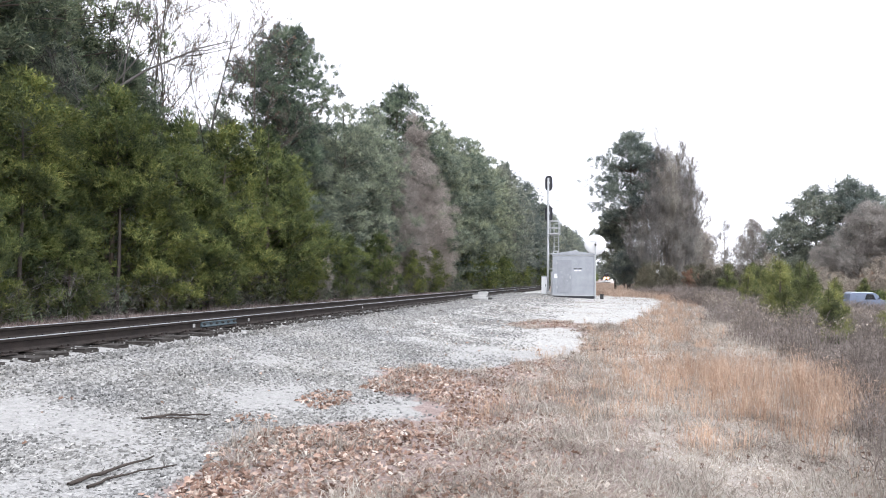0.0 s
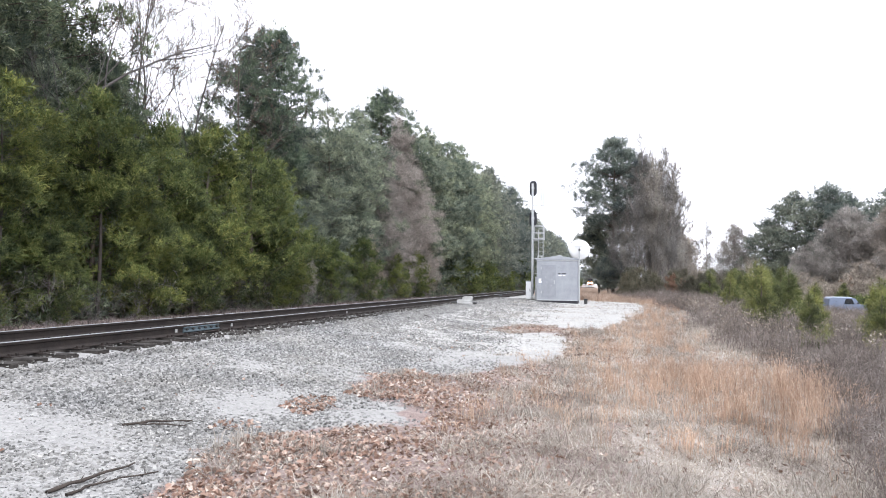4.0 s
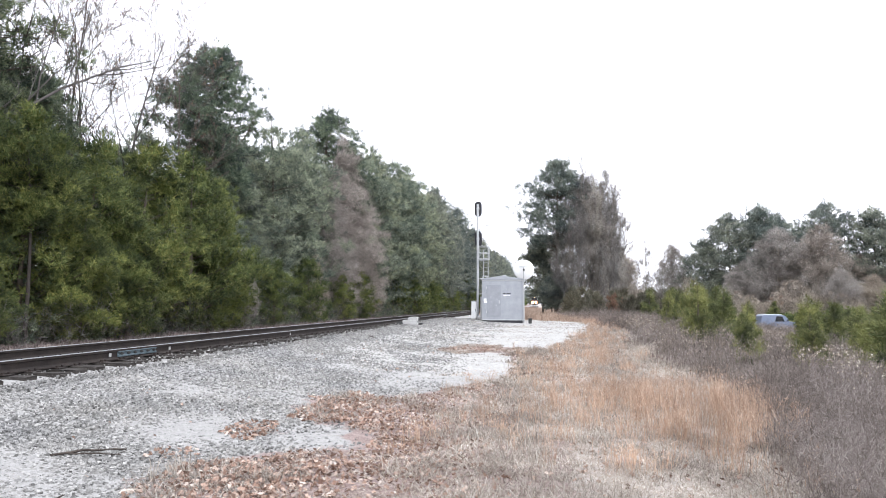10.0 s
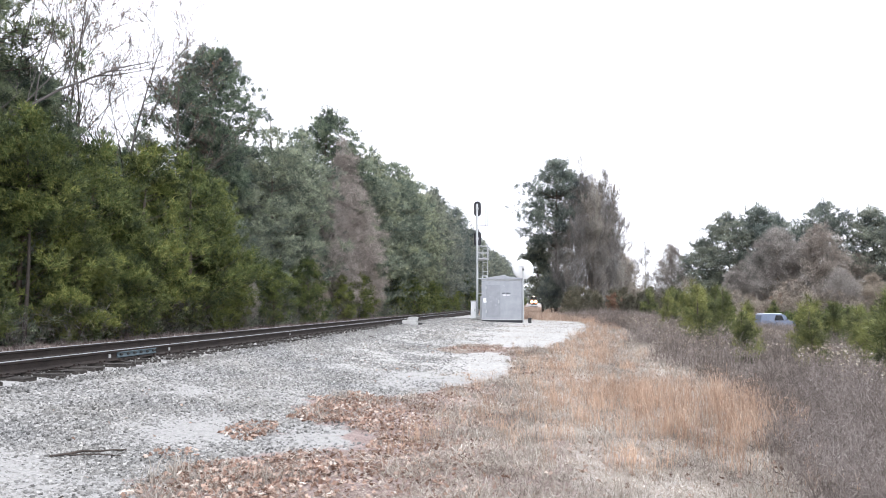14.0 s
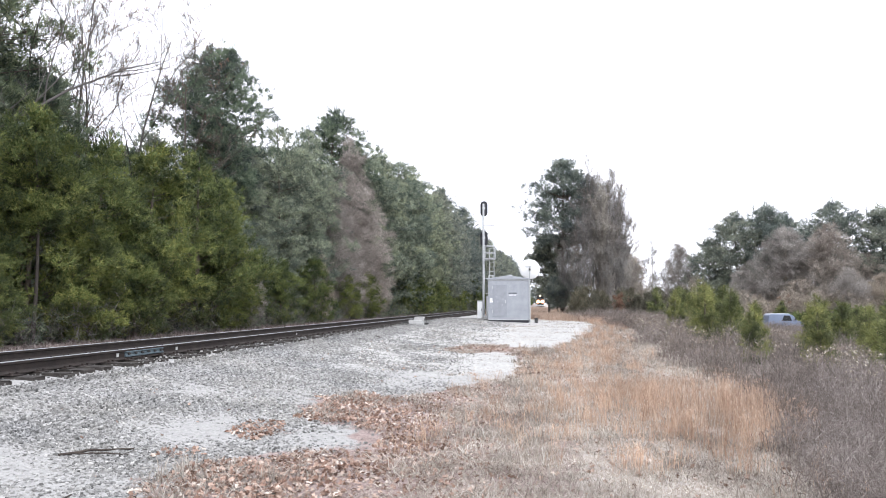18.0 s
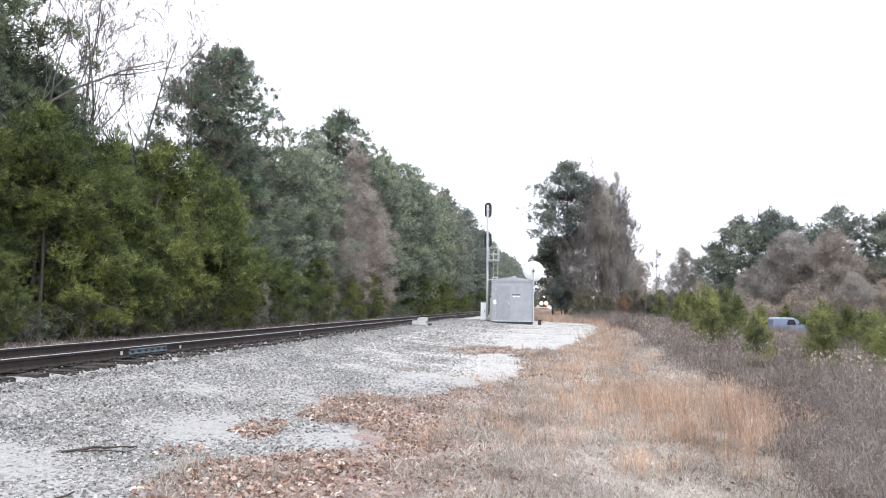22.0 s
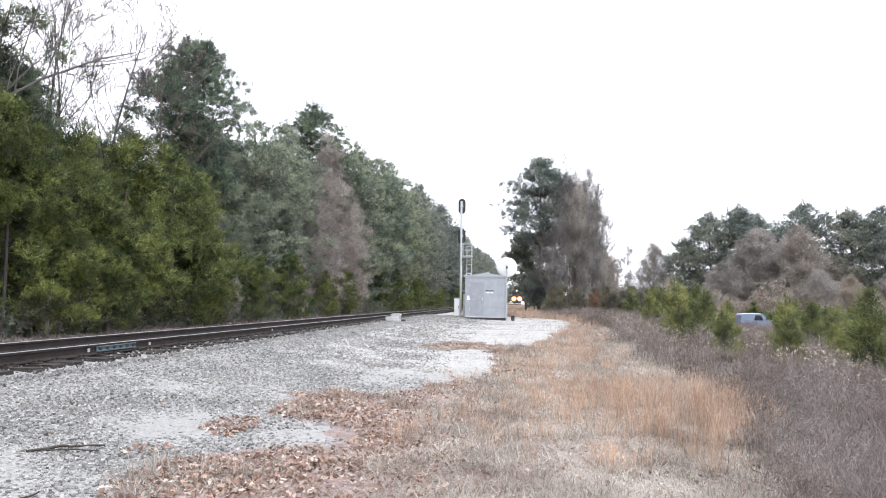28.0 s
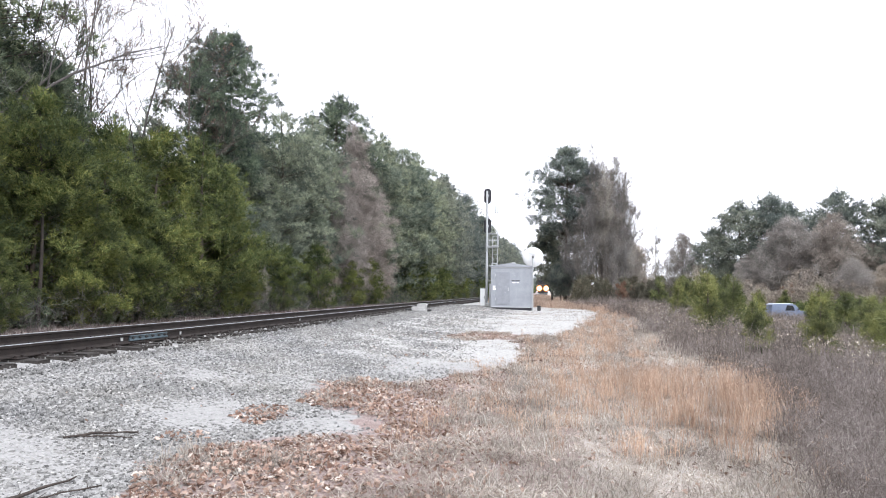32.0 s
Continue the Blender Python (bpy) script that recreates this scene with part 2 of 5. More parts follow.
def prism(outline, axis, lo, hi, bevel=0.0):
    """An outline of two coordinates, drawn out along axis from lo to hi."""
    bm = bmesh.new()
    put = {"x": lambda p, s: (s, p[0], p[1]), "y": lambda p, s: (p[0], s, p[1]), "z": lambda p, s: (p[0], p[1], s)}[axis]
    a = [bm.verts.new(put(p, lo)) for p in outline]
    b = [bm.verts.new(put(p, hi)) for p in outline]
    bm.faces.new(a)
    bm.faces.new(b[::-1])
    for i in range(len(a)):
        j = (i + 1) % len(a)
        bm.faces.new((a[j], a[i], b[i], b[j]))
    bmesh.ops.recalc_face_normals(bm, faces=bm.faces)
    if bevel:
        bmesh.ops.bevel(bm, geom=list(bm.edges), offset=bevel, segments=2, affect="EDGES", profile=0.5)
    return bm


# ---- the lie of the land: a track bed, a gravel strip, and a field that falls away ----
LAND_X = [-4000, -60, -16, -12.6, -10.7, -10.0, -6.75, -6.2, -3.4, 0, 5, 12, 25, 60, 4000]
LAND_Z = [0.3, 0.2, 0.3, 0.2, 0.55, 0.61, 0.6, 0.53, 0.12, 0, -0.05, -0.6, -1.3, -1.6, -1.6]
RAIL_X, TRACK_X, RAIL_Z, TIE_Z = 0.7525, -7.85, 0.82, 0.645


def ease(t, a, b):
    u = np.clip((np.asarray(t, float) - a) / (b - a), 0, 1)
    return u * u * (3 - 2 * u)


def bend(y):
    """How far the track swings to the right of its first straight, before it straightens out again."""
    y = np.asarray(y, float)
    u = np.clip((y - 130) / 70, 0, 1)
    swing = 1.596 + 70 * (0.0456 * (u ** 3 - 2 * u ** 2 + u) - 0.0135 * (u ** 3 - u ** 2)) + 3.3 * (3 * u ** 2 - 2 * u ** 3) - 0.0135 * np.maximum(y - 200, 0)
    return np.where(y < 130, np.maximum(y - 60, 0) ** 2 / 3070, swing)


def land(x, y):
    x, y = np.asarray(x, float), np.asarray(y, float)
    s = x - bend(np.minimum(y, 600)) * (1 - ease(x, 2, 30))
    z = np.interp(s, LAND_X, LAND_Z)
    return z + 0.42 * ease(y, 10, 36) * (1 - ease(s, 3, 16)) * ease(s, -7, -3.5)


def inside(x, y, shape):
    """Whether points lie in a closed outline."""
    x, y = np.asarray(x, float), np.asarray(y, float)
    hit = np.zeros(x.shape, bool)
    for (xa, ya), (xb, yb) in zip(shape, shape[1:] + shape[:1]):
        cross = (ya > y) != (yb > y)
        with np.errstate(divide="ignore", invalid="ignore"):
            hit ^= cross & (x < (xb - xa) * (y - ya) / ((yb - ya) or 1e-9) + xa)
    return hit


# bare pale gravel, and the islands of leaves that lie on it
GRAVEL = [(-10.9, -40), (-3.0, -40), (-2.9, 3.5), (-3.2, 5.0), (-3.3, 5.8), (-3.1, 6.3), (-2.8, 6.65), (-2.3, 6.75), (-1.85, 7.1), (-2.1, 7.5), (-2.5, 7.9), (-2.35, 8.6),
          (-2.9, 8.5), (-3.35, 8.7), (-3.35, 9.3), (-3.6, 10.3), (-3.2, 11.2), (-2.5, 10.5), (-1.7, 12.4), (-0.9, 14.4), (-0.85, 17.3), (-1.3, 21.3),
          (0.2, 22.5), (1.7, 31), (2.6, 38), (2.0, 46), (0.6, 48), (-2.4, 49), (-4.6, 52), (-6.5, 60), (-6.5, 900), (-10.9, 900)]
ISLANDS = [[(-3.2, 19.8), (-2.4, 18.9), (-1.2, 20.4), (-1.4, 22.3), (-2.5, 21.9)], [(-2.3, 14.0), (-1.5, 14.2), (-1.7, 14.9)], [(-2.0, 33), (-0.6, 33.6), (-1.2, 34.2)],
           [(-3.6, 7.25), (-3.65, 8.0), (-3.3, 8.25), (-3.05, 7.6), (-3.15, 7.0)], [(-3.7, 5.95), (-3.4, 6.1), (-3.45, 6.5), (-3.7, 6.4)]]


# ---- ground ----
def weed_edge(y):
    """Where the rank weeds begin, to the right of the verge."""
    return np.interp(y, [0, 5, 8, 11, 15, 22, 30, 45, 52, 60], [1.3, 1.6, 2.6, 3.3, 3.1, 2.9, 3.1, 3.4, 1.4, 1.0])


def build_ground():
    xs = np.unique(np.r_[-np.geomspace(24, 2500, 16), np.arange(-24, -12, 0.8), np.arange(-12, 8, 0.16), np.arange(8, 30, 0.6), np.geomspace(30, 2500, 18)].round(3))
    ys = np.unique(np.r_[-np.geomspace(6, 2500, 14), np.arange(-6, 2, 0.8), np.arange(2, 26, 0.16), np.arange(26, 60, 0.5), np.arange(60, 120, 2), np.geomspace(120, 2500, 24)].round(3))
    gx, gy = np.meshgrid(xs, ys)
    gx, gy = gx.ravel(), gy.ravel()
    rough = np.array([noise.noise((a * 0.9, b * 0.9, 0)) + 0.5 * noise.noise((a * 2.7, b * 2.7, 3)) for a, b in zip(gx, gy)])
    ruts = np.where((gx > -12) & (gx < 10), 0.02, 0.06)
    gz = land(gx, gy) + rough * ruts * np.where((gx > -10.5) & (gx < -5.5), 0.2, 1)
    nx, ny = len(xs), len(ys)
    i = (np.arange(ny - 1)[:, None] * nx + np.arange(nx - 1)).ravel()
    me = soup("ground", np.stack([gx, gy, gz], 1), np.stack([i, i + 1, i + nx + 1, i + nx], 1), ground_material(), True)
    s = gx - bend(gy)
    wob = np.array([noise.noise((a * 1.3, b * 1.3, 7)) + 0.6 * noise.noise((a * 4, b * 4, 9)) for a, b in zip(gx, gy)]) * 0.32

    def soft(test, reach):
        """How much of a small circle round each place passes the test."""
        turns = [(reach * q * math.cos(k), reach * q * math.sin(k)) for q, k in zip((0, .5, .5, .5, 1, 1, 1, 1, 1), (0, 0, 2.1, 4.2, 0.3, 1.6, 2.8, 4.1, 5.4))]
        return sum(test(dx, dy).astype(np.float32) for dx, dy in turns) / len(turns)

    def is_bare(dx, dy):
        k = inside(s + wob + dx, gy + wob + dy, GRAVEL)
        for shape in ISLANDS:
            k &= ~inside(gx + wob + dx, gy + wob + dy, shape)
        return k

    def is_litter(dx, dy):
        x, y = gx + wob + dx, gy + wob + dy
        return (s + dx < -11.2) & (s > -60) | ((x > -3.9) & (x < 0.3 - 0.16 * np.maximum(y - 7, 0)) & (y < 13.5)) | (np.abs(x + 2.2) < 1.4) & (y > 17.5) & (y < 23)

    bare, litter = soft(is_bare, 0.55), soft(is_litter, 0.8)
    field = (gx > 34 + wob * 6) | (gx > 16 + 0.05 * gy) & (gy < 75)
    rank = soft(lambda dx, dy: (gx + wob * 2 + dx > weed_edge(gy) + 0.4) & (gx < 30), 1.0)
    for name, mask in (("bare", bare), ("litter", litter), ("field", field), ("rank", rank), ("dusty", ease(gy, 7, 22) * ease(gx, -6.5, -4.2) * (1 - ease(gy, 50, 62)))):
        a = me.attributes.new(name, "FLOAT", "POINT")
        a.data.foreach_set("value", mask.astype(np.float32))
    return tagged(new("ground", me), "pale gravel strip with leaf litter, straw grass and a tan field", "ground", kind="structure")


def ground_material():
    m, n, l, b = shader("gravel_litter_and_grass", 0.95)
    at = n.new("ShaderNodeTexCoord").outputs["Object"]

    def mask(name, edge=0.35, scale=3.0):
        a = n.new("ShaderNodeAttribute")
        a.attribute_name = name
        k = n.new("ShaderNodeMath")
        k.operation = "MULTIPLY_ADD"
        l.new(noise_node(n, l, scale, 5, 0.7, at), k.inputs[0])
        k.inputs[1].default_value = edge * 2
        s = n.new("ShaderNodeMath")
        s.operation = "SUBTRACT"
        l.new(a.outputs["Fac"], s.inputs[0])
        s.inputs[1].default_value = edge
        l.new(s.outputs[0], k.inputs[2])
        return ramp(n, l, k.outputs[0], [(0.42, (0, 0, 0)), (0.58, (1, 1, 1))])

    cells = n.new("ShaderNodeTexVoronoi")
    cells.inputs["Scale"].default_value = 26
    l.new(at, cells.inputs["Vector"])
    crumbs = n.new("ShaderNodeTexVoronoi")
    crumbs.inputs["Scale"].default_value = 70
    l.new(at, crumbs.inputs["Vector"])
    big, mid, fine = noise_node(n, l, 0.35, 5, 0.6, at), noise_node(n, l, 2.2, 5, 0.65, at), noise_node(n, l, 45, 4, 0.7, at)
    stone = ramp(n, l, cells.outputs["Color"], [(0.1, (0.209, 0.205, 0.202)), (0.5, (0.339, 0.332, 0.324)), (0.95, (0.436, 0.427, 0.412))])
    grit = ramp(n, l, crumbs.outputs["Color"], [(0.1, (0.242, 0.237, 0.233)), (0.9, (0.467, 0.458, 0.442))])
    stone = mix(n, l, 0.5, stone, grit)
    speck = noise_node(n, l, 9, 6, 0.75, at)
    dust = mix(n, l, 0.55, ramp(n, l, mid, [(0.3, (0.250, 0.246, 0.237)), (0.7, (0.359, 0.353, 0.341))]), ramp(n, l, speck, [(0.36, (0.123, 0.119, 0.112)), (0.48, (0.316, 0.310, 0.297)), (0.68, (0.439, 0.429, 0.411))]))
    gravel = mix(n, l, ramp(n, l, big, [(0.35, (0.2, 0.2, 0.2)), (0.65, (0.5, 0.5, 0.5))]), stone, dust)
    powder = mix(n, l, 0.5, ramp(n, l, mid, [(0.3, (0.338, 0.330, 0.316)), (0.7, (0.482, 0.473, 0.453))]), ramp(n, l, speck, [(0.37, (0.144, 0.138, 0.128)), (0.49, (0.396, 0.387, 0.371)), (0.7, (0.560, 0.547, 0.523))]))
    gravel = mix(n, l, mask("dusty", 0.3, 1.2), gravel, powder)
    straw = mix(n, l, 0.5, ramp(n, l, mid, [(0.3, (0.285, 0.236, 0.205)), (0.5, (0.42, 0.37, 0.332)), (0.7, (0.53, 0.505, 0.48))]), ramp(n, l, mix(n, l, 0.5, fine, speck), [(0.41, (0.18, 0.145, 0.124)), (0.585, (0.53, 0.485, 0.445))]))
    litter = mix(n, l, 0.5, ramp(n, l, mid, [(0.3, (0.183, 0.123, 0.105)), (0.7, (0.346, 0.273, 0.254))]), ramp(n, l, mix(n, l, 0.5, fine, speck), [(0.41, (0.119, 0.077, 0.065)), (0.585, (0.437, 0.364, 0.345))]))
    field = mix(n, l, 0.4, ramp(n, l, big, [(0.35, (0.204, 0.171, 0.147)), (0.65, (0.293, 0.252, 0.224))]), ramp(n, l, mid, [(0.3, (0.171, 0.150, 0.130)), (0.7, (0.309, 0.273, 0.241))]))
    col = mix(n, l, mask("litter", 0.45), straw, litter)
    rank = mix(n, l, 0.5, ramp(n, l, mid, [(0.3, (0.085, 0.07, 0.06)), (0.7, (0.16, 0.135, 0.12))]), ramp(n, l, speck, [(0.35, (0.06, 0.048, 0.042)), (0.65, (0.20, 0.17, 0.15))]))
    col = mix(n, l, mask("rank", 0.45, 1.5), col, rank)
    col = mix(n, l, mask("field", 0.4, 0.4), col, field)
    col = mix(n, l, mask("bare", 0.5, 4.0), col, gravel)
    l.new(col, b.inputs["Base Color"])
    tall = n.new("ShaderNodeMath")
    tall.operation = "MULTIPLY_ADD"
    l.new(cells.outputs["Distance"], tall.inputs[0])
    tall.inputs[1].default_value = -0.8
    l.new(fine, tall.inputs[2])
    bump(n, l, b, tall.outputs[0], 0.7, 0.03)
    return m


ground = build_ground()


# ---- railway track ----
def swept(outline, ys, x_of, z):
    """An outline (x, z) carried along the line of the track."""
    k = len(outline)
    o = np.array(outline)
    v = np.concatenate([np.stack([o[:, 0] + x_of(y), np.full(k, y), o[:, 1] + z], 1) for y in ys])
    f = [(i * k + j, i * k + (j + 1) % k, (i + 1) * k + (j + 1) % k, (i + 1) * k + j) for i in range(len(ys) - 1) for j in range(k)]
    return v, f


RAIL_OUTLINE = [(-0.075, 0), (0.075, 0), (0.075, 0.012), (0.02, 0.03), (0.009, 0.045), (0.009, 0.118), (0.034, 0.13), (0.037, 0.158), (0.034, 0.164), (-0.034, 0.164), (-0.037, 0.158), (-0.034, 0.13), (-0.009, 0.118), (-0.009, 0.045), (-0.02, 0.03), (-0.075, 0.012)]


def build_track():
    track = tagged(empty("railway_track", pose(TRACK_X, 0, 0)), "single railway track with rusty rails on dark ties in pale ballast", "railway track")
    ys = np.r_[-60, np.arange(-10, 60, 10), np.arange(60, 640, 12)]
    for side in (1, -1):
        v, f = swept(RAIL_OUTLINE, ys, lambda y: float(bend(y)) + side * RAIL_X, RAIL_Z - 0.165)
        piece("rail", soup("rail", v, f, RAIL_SIDE), track)
        v, f = swept([(-0.033, 0), (0.033, 0), (0.031, 0.003), (-0.031, 0.003)], ys, lambda y: float(bend(y)) + side * RAIL_X, RAIL_Z - 0.001)
        piece("running_surface", soup("running_surface", v, f, RAIL_TOP), track)
    rnd = random.Random(5)
    ties = []
    for k in range(5):
        bm = boxed(-1.32, 1.32, -0.115, 0.115, -0.17, 0, 0.012)
        for v in bm.verts:
            v.co += Vector((rnd.uniform(-0.03, 0.03), rnd.uniform(-0.012, 0.012), rnd.uniform(-0.012, 0.008)))
        me = bpy.data.meshes.new("tie")
        bm.to_mesh(me)
        bm.free()
        me.materials.append(TIE)
        ties.append(me)
    plate = bpy.data.meshes.new("tie_plate")
    bm = boxed(-0.17, 0.17, -0.095, 0.095, 0, 0.014, 0.003)
    for sx in (-0.105, 0.105):
        for sy in (-0.055, 0.055):
            box(bm, sx - 0.018, sx + 0.018, sy - 0.014, sy + 0.014, 0.012, 0.045, 0.003)
    bm.to_mesh(plate)
    bm.free()
    plate.materials.append(RAIL_SIDE)
    far_v, far_f = [], []
    for i in range(560):
        y = -12 + i * 0.5 + rnd.uniform(-0.07, 0.07)
        x, skew = float(bend(y)) + rnd.uniform(-0.1, 0.1), rnd.uniform(-2.2, 2.2)
        if i < 280:
            t = piece("tie", ties[i % 5], track)
            t.matrix_basis = pose(x, y, TIE_Z + rnd.uniform(-0.012, 0.006), 0, 0, skew)
            if i < 120:
                for side in (1, -1):
                    p = piece("tie_plate", plate, track)
                    p.matrix_basis = pose(float(bend(y)) + side * RAIL_X, y, TIE_Z - 0.003)
        else:
            a = len(far_v)
            far_v += [(x + sx * 1.3, y + sy * 0.11, TIE_Z - 0.17 * (1 - sz)) for sz in (0, 1) for sy in (-1, 1) for sx in (-1, 1)]
            far_f += [(a, a + 1, a + 5, a + 4), (a + 4, a + 5, a + 7, a + 6), (a + 1, a + 3, a + 7, a + 5), (a, a + 4, a + 6, a + 2)]
    tagged(piece("distant_ties", soup("distant_ties", far_v, far_f, TIE), track), kind="stuff")
    for y in (11.1, 49.0):
        bar = part("joint_bar", prism([(0.012, 0.035), (0.05, 0.04), (0.05, 0.06), (0.028, 0.075), (0.028, 0.105), (0.048, 0.122), (0.04, 0.132), (0.012, 0.128)], "y", -0.56, 0.56, 0.002), JOINT, track, "blue-grey bolted joint bar")
        bar.matrix_basis = pose(RAIL_X, y, RAIL_Z - 0.165)
        for k in range(6):
            part("bolt", rod(rodded((0.026, -0.475 + k * 0.19, 0.09), (0.052, -0.475 + k * 0.19, 0.09), 0.024, None, 6), (0.05, -0.475 + k * 0.19, 0.09), (0.075, -0.475 + k * 0.19, 0.09), 0.012, None, 8), DARK, bar)
    for y in (10.35, 12.15, 18.4):
        tag = part("rail_tag", boxed(0.01, 0.022, -0.03, 0.03, 0.05, 0.11, 0.003), PALE, track, "small white tag on the rail web")
        tag.matrix_basis = pose(RAIL_X, y, RAIL_Z - 0.165)
    return track


build_track()


# ---- loose ballast, leaves and grass, each as one scatter ----
def scatter(rng, n, x0, x1, y0, y1, keep):
    x, y = rng.uniform(x0, x1, n), rng.uniform(y0, y1, n)
    k = keep(x, y)
    return x[k], y[k]


def near_first(rng, n, x0, x1, y0, y1, keep, power=2.0):
    """Places that lie closer together near y0 and thin out towards y1."""
    x, y = rng.uniform(x0, x1, n), y0 + (y1 - y0) * rng.random(n) ** power
    k = keep(x, y)
    return x[k], y[k]


def fuzz(x, y, scale, seed):
    return np.array([noise.noise((a * scale, b * scale, seed)) for a, b in zip(x, y)])


def build_stones():
    rng = np.random.default_rng(11)
    cube = np.array([(-1, -1, -1), (1, -1, -1), (1, 1, -1), (-1, 1, -1), (-1, -1, 1), (1, -1, 1), (1, 1, 1), (-1, 1, 1)], float) * 0.5
    quad = np.array([(4, 5, 6, 7), (0, 1, 5, 4), (1, 2, 6, 5), (2, 3, 7, 6), (3, 0, 4, 7)])

    def on_bed(x, y):
        return rng.random(x.size) < np.interp(x + 0.6 * fuzz(x, y, 0.6, 14), [-4.0, -3.2, -2.6, -1.6], [1, 0.85, 0.42, 0.0]) * np.where(x > -5.3, np.interp(y, [9, 26], [1, 0.3]), 1) * (inside(x, y, GRAVEL) | (rng.random(x.size) < 0.2)) * ((x > -6.25) | (y > 10.5) | (rng.random(x.size) < 0.85))

    xa, ya = near_first(rng, 185000, -6.45, -1.7, 2.5, 46, on_bed, 2.0)
    xc, yc = near_first(rng, 15000, -4.5, 2.4, 5, 46, lambda x, y: inside(x, y, GRAVEL) & (rng.random(x.size) < 0.6), 1.6)
    xb, yb = near_first(rng, 17000, -9.6, -6.1, 4, 46, lambda x, y: rng.random(x.size) < np.where(x > -6.9, np.where(y < 10.5, 0.28, 0.85), 0.3), 1.6)
    xd, yd = scatter(rng, 24000, -6.2, -3.0, -7, 2.6, lambda x, y: rng.random(x.size) < 0.9)
    xa, ya = np.r_[xa, xd], np.r_[ya, yd]
    x, y = np.r_[xa, xb, xc], np.r_[ya, yb, yc]
    size = rng.uniform(0.5, 1.5, x.size) ** 1.6 * 0.0118 * (1 + 0.03 * y) * np.where(np.arange(x.size) < xa.size + xb.size, 1, 0.55)
    v = cube[None] * (size[:, None, None] * rng.uniform(0.6, 1.35, (x.size, 1, 3)) * (1, 1, 0.75)) + rng.normal(0, 0.17, (x.size, 8, 3)) * size[:, None, None]
    a, b = rng.uniform(0, 6.28, x.size), rng.normal(0, 0.5, x.size)
    ca, sa, cb, sb = np.cos(a)[:, None], np.sin(a)[:, None], np.cos(b)[:, None], np.sin(b)[:, None]
    vx, vz = v[..., 0] * cb + v[..., 2] * sb, -v[..., 0] * sb + v[..., 2] * cb
    v = np.stack([vx * ca - v[..., 1] * sa, vx * sa + v[..., 1] * ca, vz], -1)
    v += np.stack([x, y, land(x, y) + size * 0.12 + 0.06 * ((x < -6.2) & (x > -6.9)) * rng.random(x.size)], 1)[:, None]
    f = quad[None] + 8 * np.arange(x.size)[:, None, None]
    tagged(new("ballast_stones", soup("ballast_stones", v.reshape(-1, 3), f.reshape(-1, 4), STONE)), "loose broken pale grey limestone ballast", "ballast", kind="stuff")


build_stones()


def blades(rng, x, y, z, height, width, lean, seg=2, droop=0.3):
    """Thin upright blades: arrays of verts and triangles."""
    n = x.size
    a, b = rng.uniform(0, 6.28, n), rng.uniform(0, 6.28, n)
    side = np.stack([np.cos(a), np.sin(a), np.zeros(n)], 1) * (width * 0.5)[:, None]
    tilt = np.stack([np.cos(b), np.sin(b), np.zeros(n)], 1) * (lean * height)[:, None]
    root = np.stack([x, y, z], 1)
    up = np.stack([np.zeros(n), np.zeros(n), height], 1)
    mid = root + up * 0.55 + tilt * 0.35
    tip = root + up * (1 - droop * lean[:, None]) + tilt
    v = np.stack([root - side, root + side, mid - side * 0.8, mid + side * 0.8, tip], 1)
    i = 5 * np.arange(n)[:, None]
    f = np.concatenate([i + np.array([0, 1, 3]), i + np.array([0, 3, 2]), i + np.array([2, 3, 4])])
    return v.reshape(-1, 3), f


def tufts(rng, centres, heads, count, length, width, spray=0.9):
    """Sprays of thin needles: centres and main directions (n, 3), a number of needles for each."""
    n = len(centres) * count
    c = np.repeat(np.asarray(centres, float), count, 0) + rng.normal(0, length * 0.28, (n, 3))
    d = np.repeat(np.asarray(heads, float), count, 0) + rng.normal(0, spray, (n, 3))
    d /= np.linalg.norm(d, axis=1, keepdims=True) + 1e-9
    s = np.cross(d, rng.normal(0, 1, (n, 3)))
    s /= np.linalg.norm(s, axis=1, keepdims=True) + 1e-9
    ln, wd = length * rng.uniform(0.6, 1.25, (n, 1)), width * rng.uniform(0.7, 1.3, (n, 1))
    v = np.stack([c - s * wd * 0.5, c + s * wd * 0.5, c + d * ln], 1)
    return v.reshape(-1, 3), np.arange(3 * n).reshape(-1, 3)


def clumped(rng, n, x0, x1, y0, y1, keep, spread, per, power=1.5):
    """Places in tufts."""
    cx, cy = near_first(rng, n, x0, x1, y0, y1, keep, power)
    x, y = np.repeat(cx, per), np.repeat(cy, per)
    return x + rng.normal(0, spread, x.size), y + rng.normal(0, spread, x.size)


def on_verge(x, y):
    far = 0.25 + 0.25 * ease(y, 8, 16)
    free = ~inside(x - 0.05 + far * fuzz(x, y, 1.7, 5), y + 2 * far * fuzz(x, y, 1.2, 6), GRAVEL)
    for shape in ISLANDS:
        free |= inside(x, y, shape)
    return free


